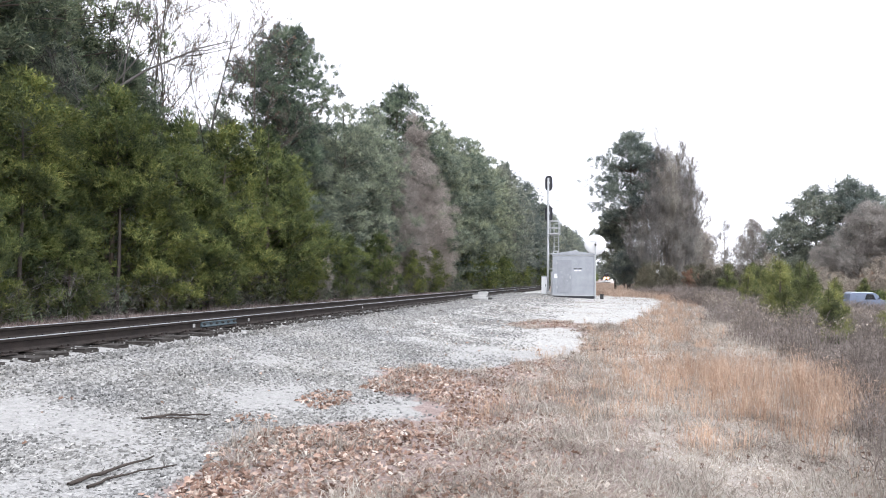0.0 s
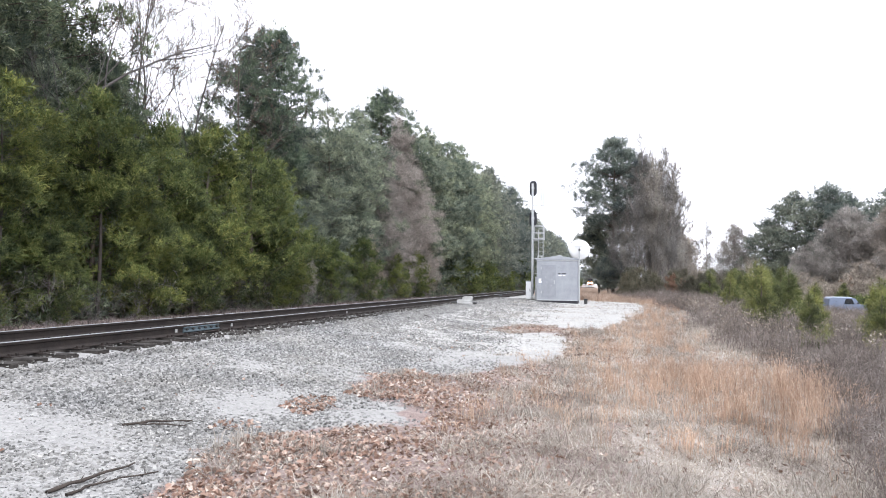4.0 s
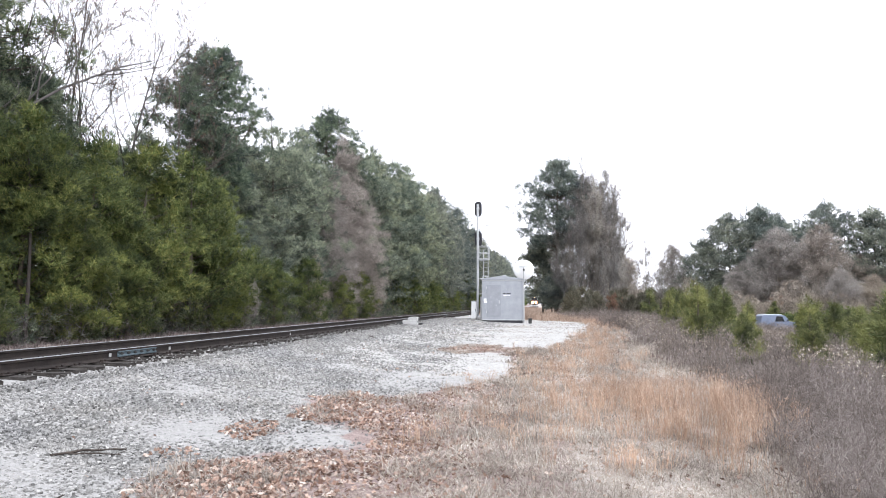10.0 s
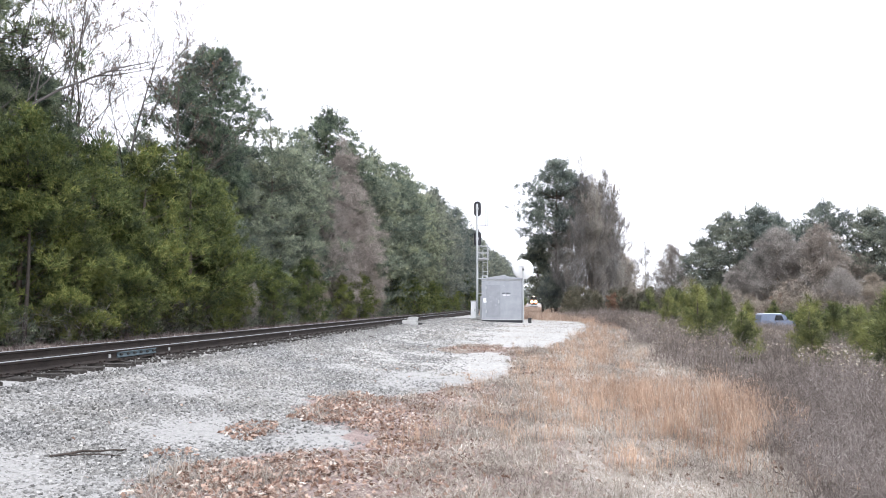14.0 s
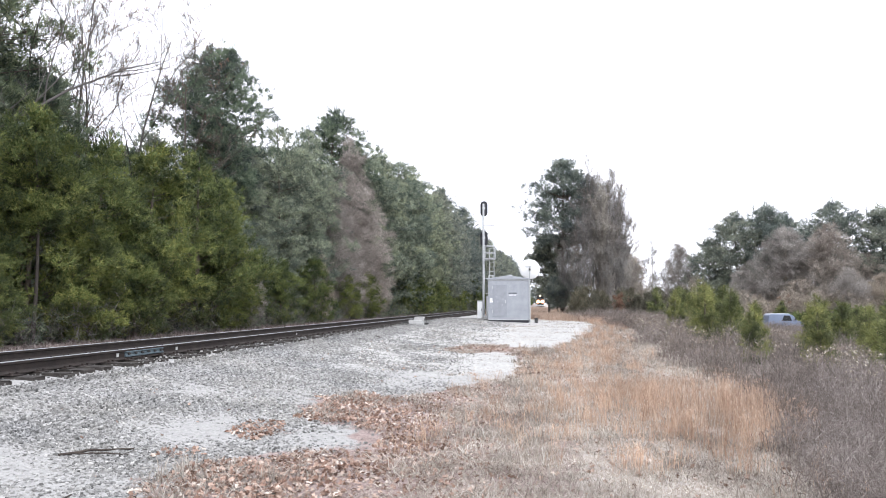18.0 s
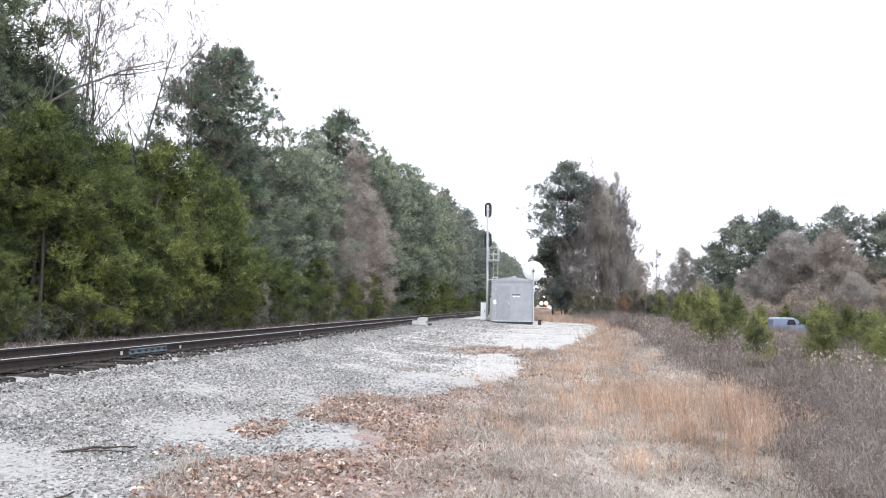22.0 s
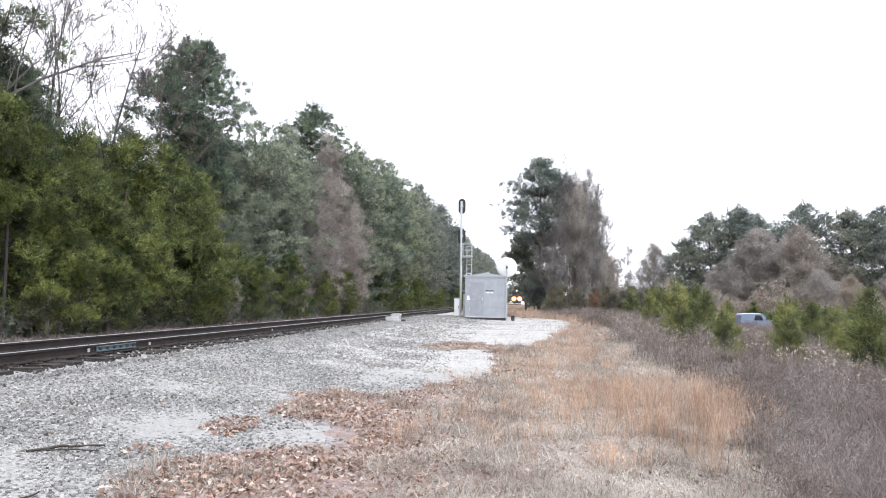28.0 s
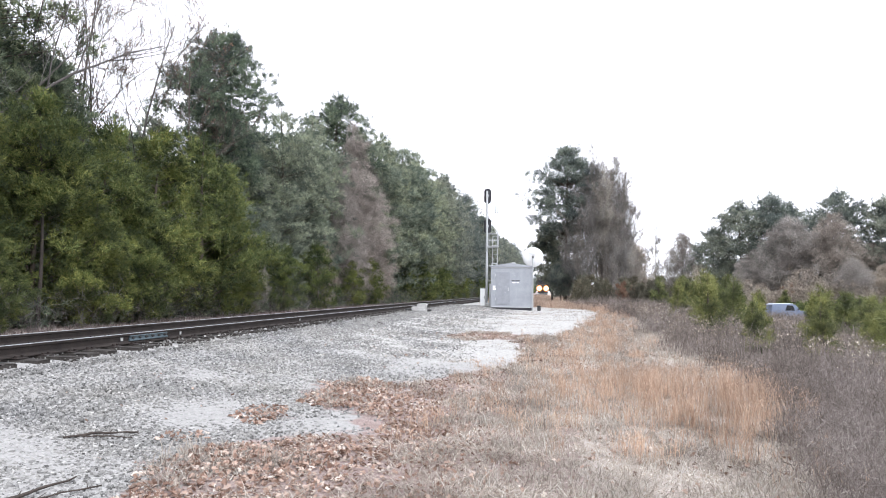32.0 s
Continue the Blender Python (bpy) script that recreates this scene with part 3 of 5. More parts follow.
def build_grass():
    rng = np.random.default_rng(21)

    def lawn(x, y):
        k = on_verge(x, y) & (x > -3.3) & (x < weed_edge(y) + 0.5)
        return k & (fuzz(x, y, 0.8, 1) + 0.5 * fuzz(x, y, 2.5, 4) > np.where(x < -1.2, 0.05, -0.42))

    x, y = clumped(rng, 38000, -3.4, 6.5, 3.2, 44, lawn, 0.07, 6, 1.9)
    n = x.size
    v, f = blades(rng, x, y, land(x, y) - 0.01, rng.uniform(0.03, 0.13, n) * (1 + 0.8 * (fuzz(x, y, 1.3, 15) > 0.18)), rng.uniform(0.003, 0.007, n) * (1 + y * 0.06), rng.uniform(0.2, 1.7, n))
    tagged(new("straw_grass", soup("straw_grass", v, f, STRAW)), "short dry straw-coloured winter grass", "grass", kind="stuff")

    def mat(x, y):
        return on_verge(x, y) & (x > -3.3) & (x < weed_edge(y) + 1.2) & (rng.random(x.size) < np.interp(x, [-3.3, -1.8, -0.6], [0.1, 0.35, 0.9]))

    x, y = clumped(rng, 30000, -3.3, 5.5, 3.4, 26, mat, 0.05, 5, 1.8)
    n = x.size
    xn, yn = clumped(rng, 5000, -2.5, 2.4, -7, 3.4, lambda x, y: rng.random(x.size) < 0.9, 0.06, 5, 1.0)
    x, y = np.r_[x, xn], np.r_[y, yn]
    n = x.size
    tall_bits = 1 + 1.2 * (fuzz(x, y, 1.1, 17) > 0.1)
    v, f = blades(rng, x, y, land(x, y) + 0.006, rng.uniform(0.015, 0.05, n) * tall_bits, rng.uniform(0.003, 0.006, n) * (1 + y * 0.05), rng.uniform(1.5, 4.5, n), droop=0.12)
    tagged(new("matted_straw", soup("matted_straw", v, f, THATCH)), "flattened mat of pale dry grass", "grass", kind="stuff")

    def tall(x, y):
        core = 1.0 * (x < 1.1 + 0.24 * y) * np.exp(-(((x - 2.2) / 1.35) ** 2 + ((y - 10.0) / 2.4) ** 2))
        strip = 0.5 * np.exp(-((x - (1.0 + 0.06 * (y - 12))) / 0.9) ** 2) * (y > 11)
        lone = 0.4 * np.exp(-(((x - 0.1) / 0.3) ** 2 + ((y - 11.0) / 0.8) ** 2)) + 0.3 * np.exp(-(((x + 0.15) / 0.4) ** 2 + ((y - 17.5) / 1.5) ** 2)) + 0.35 * np.exp(-(((x - 0.25) / 0.3) ** 2 + ((y - 9.3) / 0.9) ** 2)) + 0.22 * np.exp(-(((x + 0.4) / 0.6) ** 2 + ((y - 11.5) / 1.4) ** 2))
        low = 0.2 * (fuzz(x, y, 0.9, 63) > 0.1) * (x < 1.4) * (x > -1.7) * (y < 22)
        return on_verge(x, y) & (rng.random(x.size) < (core + strip + lone + low) * (0.55 + 0.9 * fuzz(x, y, 1.6, 61)))

    x, y = clumped(rng, 12000, -2, 7, 6, 46, tall, 0.055, 17, 1.3)
    n = x.size
    full = np.exp(-(((x - 2.2) / 1.3) ** 2 + ((y - 10.0) / 2.3) ** 2))
    h = rng.uniform(0.1, 0.36, n) + 0.6 * full * rng.uniform(0.3, 1.0, n)
    v, f = blades(rng, x, y, land(x, y) - 0.01, h, rng.uniform(0.002, 0.0042, n) * (1 + y * 0.05), rng.uniform(0.05, 0.55, n))
    k = np.nonzero(rng.random(n) < 0.35)[0]
    at = np.stack([x[k] + rng.normal(0, 0.03, k.size), y[k] + rng.normal(0, 0.03, k.size), land(x[k], y[k]) + h[k] * rng.uniform(0.45, 0.95, k.size)], 1)
    v2, f2 = tufts(rng, at, np.tile((0, 0, 0.6), (k.size, 1)), 2, 0.06, 0.008, 0.8)
    v, f = np.concatenate([v, v2]), np.concatenate([f, f2 + len(v)])
    tagged(new("broomsedge", soup("broomsedge", v, f, SEDGE)), "tall orange-tan broomsedge in upright tufts", "grass", kind="stuff")

    # rank grass where the gravel ends, before the brush
    x, y = clumped(rng, 2300, -5.0, 9, 45, 60, on_verge, 0.15, 12, 1.0)
    xf, yf = clumped(rng, 1500, -6.0, 1.0, 60, 150, on_verge, 0.25, 8, 1.0)
    xg, yg = clumped(rng, 700, 0.3, 7, 57, 69, on_verge, 0.2, 9, 1.0)
    x, y = np.r_[x, xf + bend(yf), xg], np.r_[y, yf, yg]
    n = x.size
    v, f = blades(rng, x, y, land(x, y) - 0.02, rng.uniform(0.15, 0.62, n), rng.uniform(0.012, 0.022, n), rng.uniform(0.1, 0.9, n))
    tagged(new("rank_grass", soup("rank_grass", v, f, SEDGE)), "rank orange-tan grass where the gravel ends", "grass", kind="stuff")

    def far_side(x, y):
        return rng.random(x.size) < 0.7
    x, y = clumped(rng, 3500, -15.5, -10.9, 8, 120, far_side, 0.09, 9, 1.6)
    n = x.size
    x = x + bend(y)
    v, f = blades(rng, x, y, land(x, y) - 0.01, rng.uniform(0.06, 0.3, n), rng.uniform(0.008, 0.016, n) * (1 + y * 0.02), rng.uniform(0.3, 1.2, n))
    tagged(new("trackside_grass", soup("trackside_grass", v, f, WEED)), "tangled dry grass along the far side of the track", "grass", kind="stuff")


build_grass()


def build_leaves():
    rng = np.random.default_rng(31)

    def on_litter(x, y):
        dens = np.where(y < 13, np.clip(1.15 - (x + 2.7) * 0.42 - 0.03 * np.maximum(y - 8, 0), 0.05, 1), 0.12)
        isle = (np.abs(x + 2.2) < 1.4) & (y > 18) & (y < 23)
        edge = (x > -1.6) & (x < 0.6) & (y > 14) & (y < 26)
        return on_verge(x, y) & (rng.random(x.size) < np.where(isle | edge, 0.5, dens) * (0.45 + 0.9 * (fuzz(x, y, 1.1, 12) + 0.45)))

    x, y = near_first(rng, 100000, -4.1, 3.2, 3, 30, on_litter, 1.5)
    xs, ys = near_first(rng, 700, -5.5, -2.6, 3, 22, lambda x, y: rng.random(x.size) < 0.12, 1.2)
    xn, yn = scatter(rng, 12000, -3.0, 0.8, -7, 3, lambda x, y: rng.random(x.size) < 0.8)
    x, y = np.r_[x, xs, xn], np.r_[y, ys, yn]
    n = x.size
    s = rng.uniform(0.024, 0.066, n)
    # a lobed leaf: a spine of three points and four lobes, cupped
    t = np.array([(0, -0.5, 0), (0.42, -0.12, 0.22), (0.2, 0.0, 0.08), (0.36, 0.3, 0.2), (0, 0.55, 0.05), (-0.36, 0.3, 0.2), (-0.2, 0.0, 0.08), (-0.42, -0.12, 0.22), (0, 0, -0.06)], float)
    tri = np.array([(8, 0, 1), (8, 1, 2), (8, 2, 3), (8, 3, 4), (8, 4, 5), (8, 5, 6), (8, 6, 7), (8, 7, 0)])
    v = np.repeat(t[None], n, 0) * s[:, None, None]
    v[..., 2] *= rng.uniform(-1.2, 2.2, (n, 1))
    a, b, c = rng.uniform(0, 6.28, n), rng.normal(0, 0.5, n), rng.normal(0, 0.5, n)
    ca, sa, cb, sb, cc, sc = [q[:, None] for q in (np.cos(a), np.sin(a), np.cos(b), np.sin(b), np.cos(c), np.sin(c))]
    p, q, r = v[..., 0], v[..., 1], v[..., 2]
    p, r = p * cb + r * sb, -p * sb + r * cb
    q, r = q * cc - r * sc, q * sc + r * cc
    v = np.stack([p * ca - q * sa, p * sa + q * ca, r], -1)
    v += np.stack([x, y, land(x, y) + 0.012 + 0.3 * s * rng.random(n)], 1)[:, None]
    f = tri[None] + 9 * np.arange(n)[:, None, None]
    tagged(new("fallen_leaves", soup("fallen_leaves", v.reshape(-1, 3), f.reshape(-1, 3), DRY_LEAF)), "curled reddish-brown fallen oak leaves", "leaf litter", kind="stuff")


build_leaves()


def build_debris():
    """Chips of straw, bark and leaf that lie all over the verge."""
    rng = np.random.default_rng(35)
    x, y = near_first(rng, 70000, -3.5, 5, 3.2, 30, lambda x, y: on_verge(x, y) & (rng.random(x.size) < 0.8), 1.7)
    xp, yp = scatter(rng, 30000, -4.6, 2.8, 11, 49, lambda x, y: inside(x, y, GRAVEL) & (fuzz(x * 0.5, y, 0.9, 41) + 0.4 * fuzz(x, y, 2.2, 43) > 0.16))
    x, y = np.r_[x, xp], np.r_[y, yp]
    n = x.size
    s = rng.uniform(0.005, 0.018, n) * (1 + 0.04 * y)
    t = np.array([(-1, -0.3, 0), (1, -0.25, 0.15), (0.9, 0.3, 0), (-0.8, 0.35, 0.2)])
    v = t[None] * s[:, None, None] * rng.uniform(0.5, 1.3, (n, 1, 3))
    a = rng.uniform(0, 6.28, n)
    ca, sa = np.cos(a)[:, None], np.sin(a)[:, None]
    v = np.stack([v[..., 0] * ca - v[..., 1] * sa, v[..., 0] * sa + v[..., 1] * ca, v[..., 2] + rng.normal(0, 0.3, (n, 1)) * v[..., 0]], -1)
    v += np.stack([x, y, land(x, y) + 0.012 + 0.012 * rng.random(n)], 1)[:, None]
    f = np.array([(0, 1, 2, 3)]) + 4 * np.arange(n)[:, None]
    tagged(new("dry_debris", soup("dry_debris", v.reshape(-1, 3), f, CHIP)), "pale chips of straw, bark and leaf on the ground", "debris", kind="stuff")


build_debris()


# ---- trees and brush ----
class Wood:
    """Tapered tubes gathered into one mesh."""

    def __init__(self):
        self.v, self.f, self.n = [], [], 0

    def tube(self, pts, radii, sides):
        pts, k = [Vector(p) for p in pts], sides
        for i, (p, r) in enumerate(zip(pts, radii)):
            d = (pts[min(i + 1, len(pts) - 1)] - pts[max(i - 1, 0)]).normalized()
            u = d.cross(Vector((0.3, 0.9, 0.1))).normalized()
            w = d.cross(u)
            for j in range(k):
                a = 6.2832 * j / k
                self.v.append(p + (u * math.cos(a) + w * math.sin(a)) * r)
        for i in range(len(pts) - 1):
            for j in range(k):
                a, b = self.n + i * k + j, self.n + i * k + (j + 1) % k
                self.f.append((a, b, b + k, a + k))
        self.n += k * len(pts)

    def mesh(self, name, material):
        return soup(name, [tuple(p) for p in self.v], self.f, material, True)


def crown_radius(q, widest, shape):
    """The outline of a crown: 0 at the top, 1 where it is widest."""
    if q < widest:
        return 0.45 + 0.55 * math.sin(1.571 * q / widest)
    return max(0.0, 1 - ((q - widest) / (1 - widest)) ** shape)


def bunches(rng, centres, outs, size, bunch, count, length, width, flat, spray):
    """Loose clumps of needle tufts round the centres."""
    n = len(centres)
    off = rng.normal(0, 1, (n, bunch, 3))
    off *= rng.random((n, bunch, 1)) ** 0.45 / (np.linalg.norm(off, axis=2, keepdims=True) + 1e-6)
    off *= np.asarray(size)[:, None, None] * np.array((1, 1, flat))
    c = (np.asarray(centres)[:, None] + off).reshape(-1, 3)
    d = off / (np.linalg.norm(off, axis=2, keepdims=True) + 1e-6) * 0.55 + np.asarray(outs)[:, None] * 0.45 + np.array((0, 0, 0.5))
    return tufts(rng, c, d.reshape(-1, 3), count, length, width, spray)


def pine(name, seed, h, label, needles, low=0.4, reach=2.5, widest=0.3, shape=1.6, clumps=110, bunch=11, count=14, size=0.5, length=0.22, width=0.03, flat=0.65,
         tiers=0, bark=None, stout=1.0, rise=0.3, core=0.6, spray=0.7, ragged=0.3, hollow=0.35, limb=0.22):
    """A tree with a trunk, limbs that carry clumps of needles or twigs within a crown's outline, and a denser core."""
    rnd, rng = random.Random(seed), np.random.default_rng(seed)
    tree = empty(name)
    tagged(tree, label, "tree")
    w = Wood()
    lean = (rnd.uniform(-0.04, 0.04) * h, rnd.uniform(-0.04, 0.04) * h)
    base = (0.011 * h + 0.02) * stout

    def stem(u):
        return Vector((lean[0] * u * u + 0.06 * math.sin(5 * u + seed), lean[1] * u * u + 0.06 * math.cos(4 * u + seed), h * u))
    us = [i / 9 for i in range(10)]
    w.tube([stem(u) - Vector((0, 0, 0.15 * (u == 0))) for u in us], [base * (1 - 0.92 * u) * (1.25 if u == 0 else 1) + 0.008 for u in us], 8)
    spots, outs, sizes, inner = [], [], [], []
    while len(spots) < clumps:
        q = rnd.random()
        if rnd.random() > crown_radius(q, widest, shape) + 0.15:
            continue
        if tiers:
            q = min(0.99, max(0.0, (int(q * tiers) + rnd.gauss(0.5, 0.12)) / tiers))
        az = rnd.uniform(0, 6.2832)
        lump = 1 + 1.7 * ragged * noise.noise((1.4 * math.cos(az) + seed, 1.4 * math.sin(az), 0.5 * h * q))
        far = reach * crown_radius(q, widest, shape) * lump * rnd.uniform(hollow, 1) ** 0.6
        u = low + (1 - low) * q
        out = Vector((math.cos(az), math.sin(az), 0))
        c = stem(u) + out * far
        root = stem(min(0.97, max(0.03, u - far * rise / h)))
        r = max(0.008, base * limb * (1 - 0.6 * q))
        w.tube([root, root.lerp(c, 0.55) + Vector((0, 0, -0.08 * far * rise)), c], [r, r * 0.65, r * 0.2], 4)
        spots.append(tuple(c))
        outs.append(tuple(out))
        sizes.append(size * rnd.uniform(0.65, 1.3) * (0.78 + 0.22 * min(1, far / (0.5 * reach + 0.01))))
        if rnd.random() < core:
            inner.append(tuple(stem(u) + out * far * 0.5))
    piece("trunk", w.mesh("trunk", bark or BARK), tree)
    v, f = bunches(rng, spots, outs, sizes, bunch, count, length, width, flat, spray)
    if inner:
        v2, f2 = bunches(rng, inner, np.zeros((len(inner), 3)), [size * 1.3] * len(inner), max(4, 2 * bunch // 3), max(5, 2 * count // 3), length * 1.15, width * 1.7, flat, 0.9)
        v, f = np.concatenate([v, v2]), np.concatenate([f, f2 + len(v)])
    piece("crown", soup("crown", v, f, needles), tree)
    return tree


def bare_tree(name, seed, h, spread, label, levels=4, forks=5, twig=0.010, leaves=0, leaf=None, first=0.3, wood=None, leaf_size=0.09, stout=0.006, veil=0.0, thin=0.6, up=0.10, path=None):
    """A leafless tree of forking wavy limbs, with a few withered leaves or a veil of twigs if asked."""
    rnd, rng = random.Random(seed), np.random.default_rng(seed)
    tree = empty(name)
    tagged(tree, label, "tree")
    w, tips = Wood(), []

    def grow(p, d, ln, r, level):
        steps = (9, 6, 4, 3, 2, 2)[level]
        pts, q = [p], d.copy()
        for i in range(steps):
            q = (q + Vector((rnd.gauss(0, 0.045 if level == 0 else 0.12), rnd.gauss(0, 0.045 if level == 0 else 0.12), rnd.gauss(up * 0.4, 0.07)))).normalized()
            pts.append(pts[-1] + q * ln / steps)
        if level == 0 and path:
            pts = [Vector(a) for a in path]
            steps = len(pts) - 1
        end = max(twig * 0.5, r * 0.22)
        w.tube(pts, [r + (end - r) * (i / steps) ** 0.85 for i in range(steps + 1)], (8, 6, 4, 3, 3, 3)[level])
        if level:
            tips.extend(pts[1:])
        if level == levels:
            return
        n = forks + (7 if level == 0 else 0) + (1 if level == levels - 1 else 0)
        lo = first if level == 0 else 0.18
        for i in range(n):
            s = lo + (0.98 - lo) * (i + rnd.random()) / n
            k = min(int(s * steps), steps - 1)
            at = pts[k].lerp(pts[k + 1], s * steps - k)
            along = (pts[k + 1] - pts[k]).normalized()
            side = along.orthogonal().normalized()
            side.rotate(Matrix.Rotation(rnd.uniform(0, 6.28), 3, along))
            a = rnd.uniform(0.45, 1.0) * spread
            go = (along * math.cos(a) + side * math.sin(a) + Vector((0, 0, up))).normalized()
            grow(at, go, ln * rnd.uniform(0.3, 0.52) * (1.2 - 0.6 * s), max(twig * 0.6, (r + (end - r) * s) * rnd.uniform(0.4, 0.62)), level + 1)

    grow(Vector((0, 0, -0.1)), Vector((rnd.gauss(0, 0.04), rnd.gauss(0, 0.04), 1)).normalized(), h * 0.93, stout * h + 0.01, 0)
    piece("trunk", w.mesh("trunk", wood or TWIG), tree)
    if leaves:
        pick = [tips[rnd.randrange(len(tips))] for _ in range(leaves)]
        v, f = tufts(rng, np.array([tuple(p) for p in pick]) + rng.normal(0, veil + 1e-6, (leaves, 3)), [(0, 0, 0.3 if veil else -0.2)] * leaves, 3, leaf_size, leaf_size * thin, 1.0)
        piece("crown", soup("crown", v, f, leaf or TAN_LEAF), tree)
    return tree


def planted(ob, x, y, turn=0.0, scale=1.0, sink=0.0, group=""):
    """Sets a thing that was just built on the land."""
    ob.matrix_basis = pose(x, y, float(land(x, y)) - sink, 0, 0, turn) @ Matrix.Diagonal((scale, scale, scale, 1))
    if group:
        ob["group"] = group
    return ob


def again(ob, x, y, turn=0.0, scale=1.0, sink=0.0, tall=1.0):
    c = copy_thing(ob, pose(x, y, float(land(x, y)) - sink, 0, 0, turn))
    c.scale = (scale, scale, scale * tall)
    return c


def build_woods():
    rnd = random.Random(77)
    tall = [pine("pine_tree", s, 15.5, "tall dark green pine with an open clumped crown", PINE, low=0.45, reach=3.0, widest=0.4, shape=3.0, clumps=118, bunch=19, count=22, size=0.7, length=0.22, width=0.031, core=0.8, ragged=0.4) for s in (3, 8, 14)]
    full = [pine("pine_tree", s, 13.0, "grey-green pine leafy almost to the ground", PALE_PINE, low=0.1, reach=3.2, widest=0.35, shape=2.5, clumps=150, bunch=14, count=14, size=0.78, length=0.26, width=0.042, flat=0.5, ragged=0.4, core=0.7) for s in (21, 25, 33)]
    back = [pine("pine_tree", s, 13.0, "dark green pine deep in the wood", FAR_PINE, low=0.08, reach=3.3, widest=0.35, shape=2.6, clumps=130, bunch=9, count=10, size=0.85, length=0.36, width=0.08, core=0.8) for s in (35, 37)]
    young = [pine("young_pine", s, 7.0, "bushy yellow-green young pine beside the track", YOUNG, low=0.05, reach=2.2, widest=0.3, shape=2.1, clumps=78, bunch=24, count=19, size=0.55, length=0.17, width=0.025, flat=0.7, rise=0.5, ragged=0.4, core=0.8, hollow=0.55) for s in (41, 46, 52)]
    bush = [pine("young_pine", s, 7.0, "small yellow-green pine at the wood's edge", YOUNG, low=0.03, reach=2.2, widest=0.25, shape=2.0, clumps=90, bunch=10, count=11, size=0.6, length=0.26, width=0.055, rise=0.5, ragged=0.5) for s in (54, 55)]
    slim = [pine("slim_pine", 57, 7.5, "slim young pine with a thin bare lower trunk", YOUNG, low=0.5, reach=1.6, widest=0.35, shape=2.2, clumps=52, bunch=20, count=18, size=0.5, length=0.17, width=0.025, stout=0.6, bark=SLIM_BARK)]
    bare = [bare_tree("bare_tree", s, 16.5, 0.85, "tall leafless grey hardwood with fine twigs", 4, 5, leaves=900, leaf_size=0.06, twig=0.014, stout=0.0056, leaf=RUST_LEAF) for s in (61, 67)]
    brown = [pine("brown_tree", s, 12.5, "hazy grey-brown tree that keeps withered foliage", TAN_LEAF, low=0.06, reach=2.6, widest=0.3, shape=1.6, clumps=260, bunch=10, count=15, size=0.55, length=0.3, width=0.018, flat=0.6, bark=HAZE, spray=1.0, core=0.6, limb=0.15, rise=0.5) for s in (71, 79)]
    first = dict(zip(("tall", "full", "back", "young", "bush", "slim", "bare", "brown"), (tall, full, back, young, bush, slim, bare, brown)))
    used = set()

    def put(kind, x, y, scale=1.0, height=1.0, variant=None):
        obs = first[kind]
        k = rnd.randrange(len(obs)) if variant is None else variant
        x, turn = x + float(bend(y)), rnd.uniform(0, 360)
        if (kind, k) in used:
            c = again(obs[k], x, y, turn, scale, 0.05, height)
        else:
            used.add((kind, k))
            c = obs[k]
            c.matrix_basis = pose(x, y, float(land(x, y)) - 0.05, 0, 0, turn)
            c.scale = (scale, scale, scale * height)
        c["group"] = {"young": "young pines along the track"}.get(kind, "woods along the far side of the track")
        return c

    for kind, x, y, scale, height, variant in LEFT_EDGE:
        put(kind, x, y, scale, height, variant)
    leaning = bare_tree("leaning_tree", 69, 13.0, 0.95, "long leafless hardwood leaning out over young pines", 3, 4, twig=0.016, first=0.35, stout=0.0068, up=0.2,
                        path=[(0, 0, -0.1), (0.1, 1.0, 2.4), (0.2, 2.6, 4.6), (0.3, 4.9, 6.7), (0.3, 7.9, 8.9), (0.3, 11.1, 10.8), (0.3, 13.6, 12.0)])
    planted(leaning, -17.3, 13.5)
    # rows further back, lower where the leafless trees stand before the open sky
    for row, gap in ((-22.5, 3.2), (-28.0, 4.0), (-35.0, 6.5)):
        y = 12.0
        while y < 130:
            x = row + rnd.uniform(-1.6, 1.6)
            open_sky = 27.5 < math.degrees(math.atan2(-x, y)) < 41
            size = rnd.uniform(0.6, 0.7) * (1 + (-row - 22) * 0.02) if open_sky else rnd.uniform(0.95, 1.15)
            put("tall" if row > -25 and y < 34 else "back", x, y + rnd.uniform(-1, 1), size)
            y += gap * rnd.uniform(0.8, 1.2)
    y = 62.0
    while y < 540:
        high = float(np.interp(y, [62, 80, 110, 170, 540], [1.24, 1.38, 1.36, 1.1, 1.0]))
        put("full" if y < 95 else "back", -17.6 + rnd.uniform(-1.2, 1.2), y, high * rnd.uniform(0.94, 1.06))
        if rnd.random() < 0.7:
            put("bush", -14.9 + rnd.uniform(-0.6, 0.6), y + 1.4, rnd.uniform(0.5, 0.95))
        if rnd.random() < 0.14:
            put("brown", -17.0, y + 2, rnd.uniform(0.8, 1.0))
        y += 3.0 + y * 0.012
    # the wood that closes the line far away
    for k in range(18):
        put("back", -46 + 3.6 * k - float(bend(655)), 655 + rnd.uniform(-6, 6), rnd.uniform(1.15, 1.4))
    for kind in first:
        for k, ob in enumerate(first[kind]):
            if (kind, k) not in used:
                put(kind, -27, 20 + 5 * k, 1.0, 1.0, k)


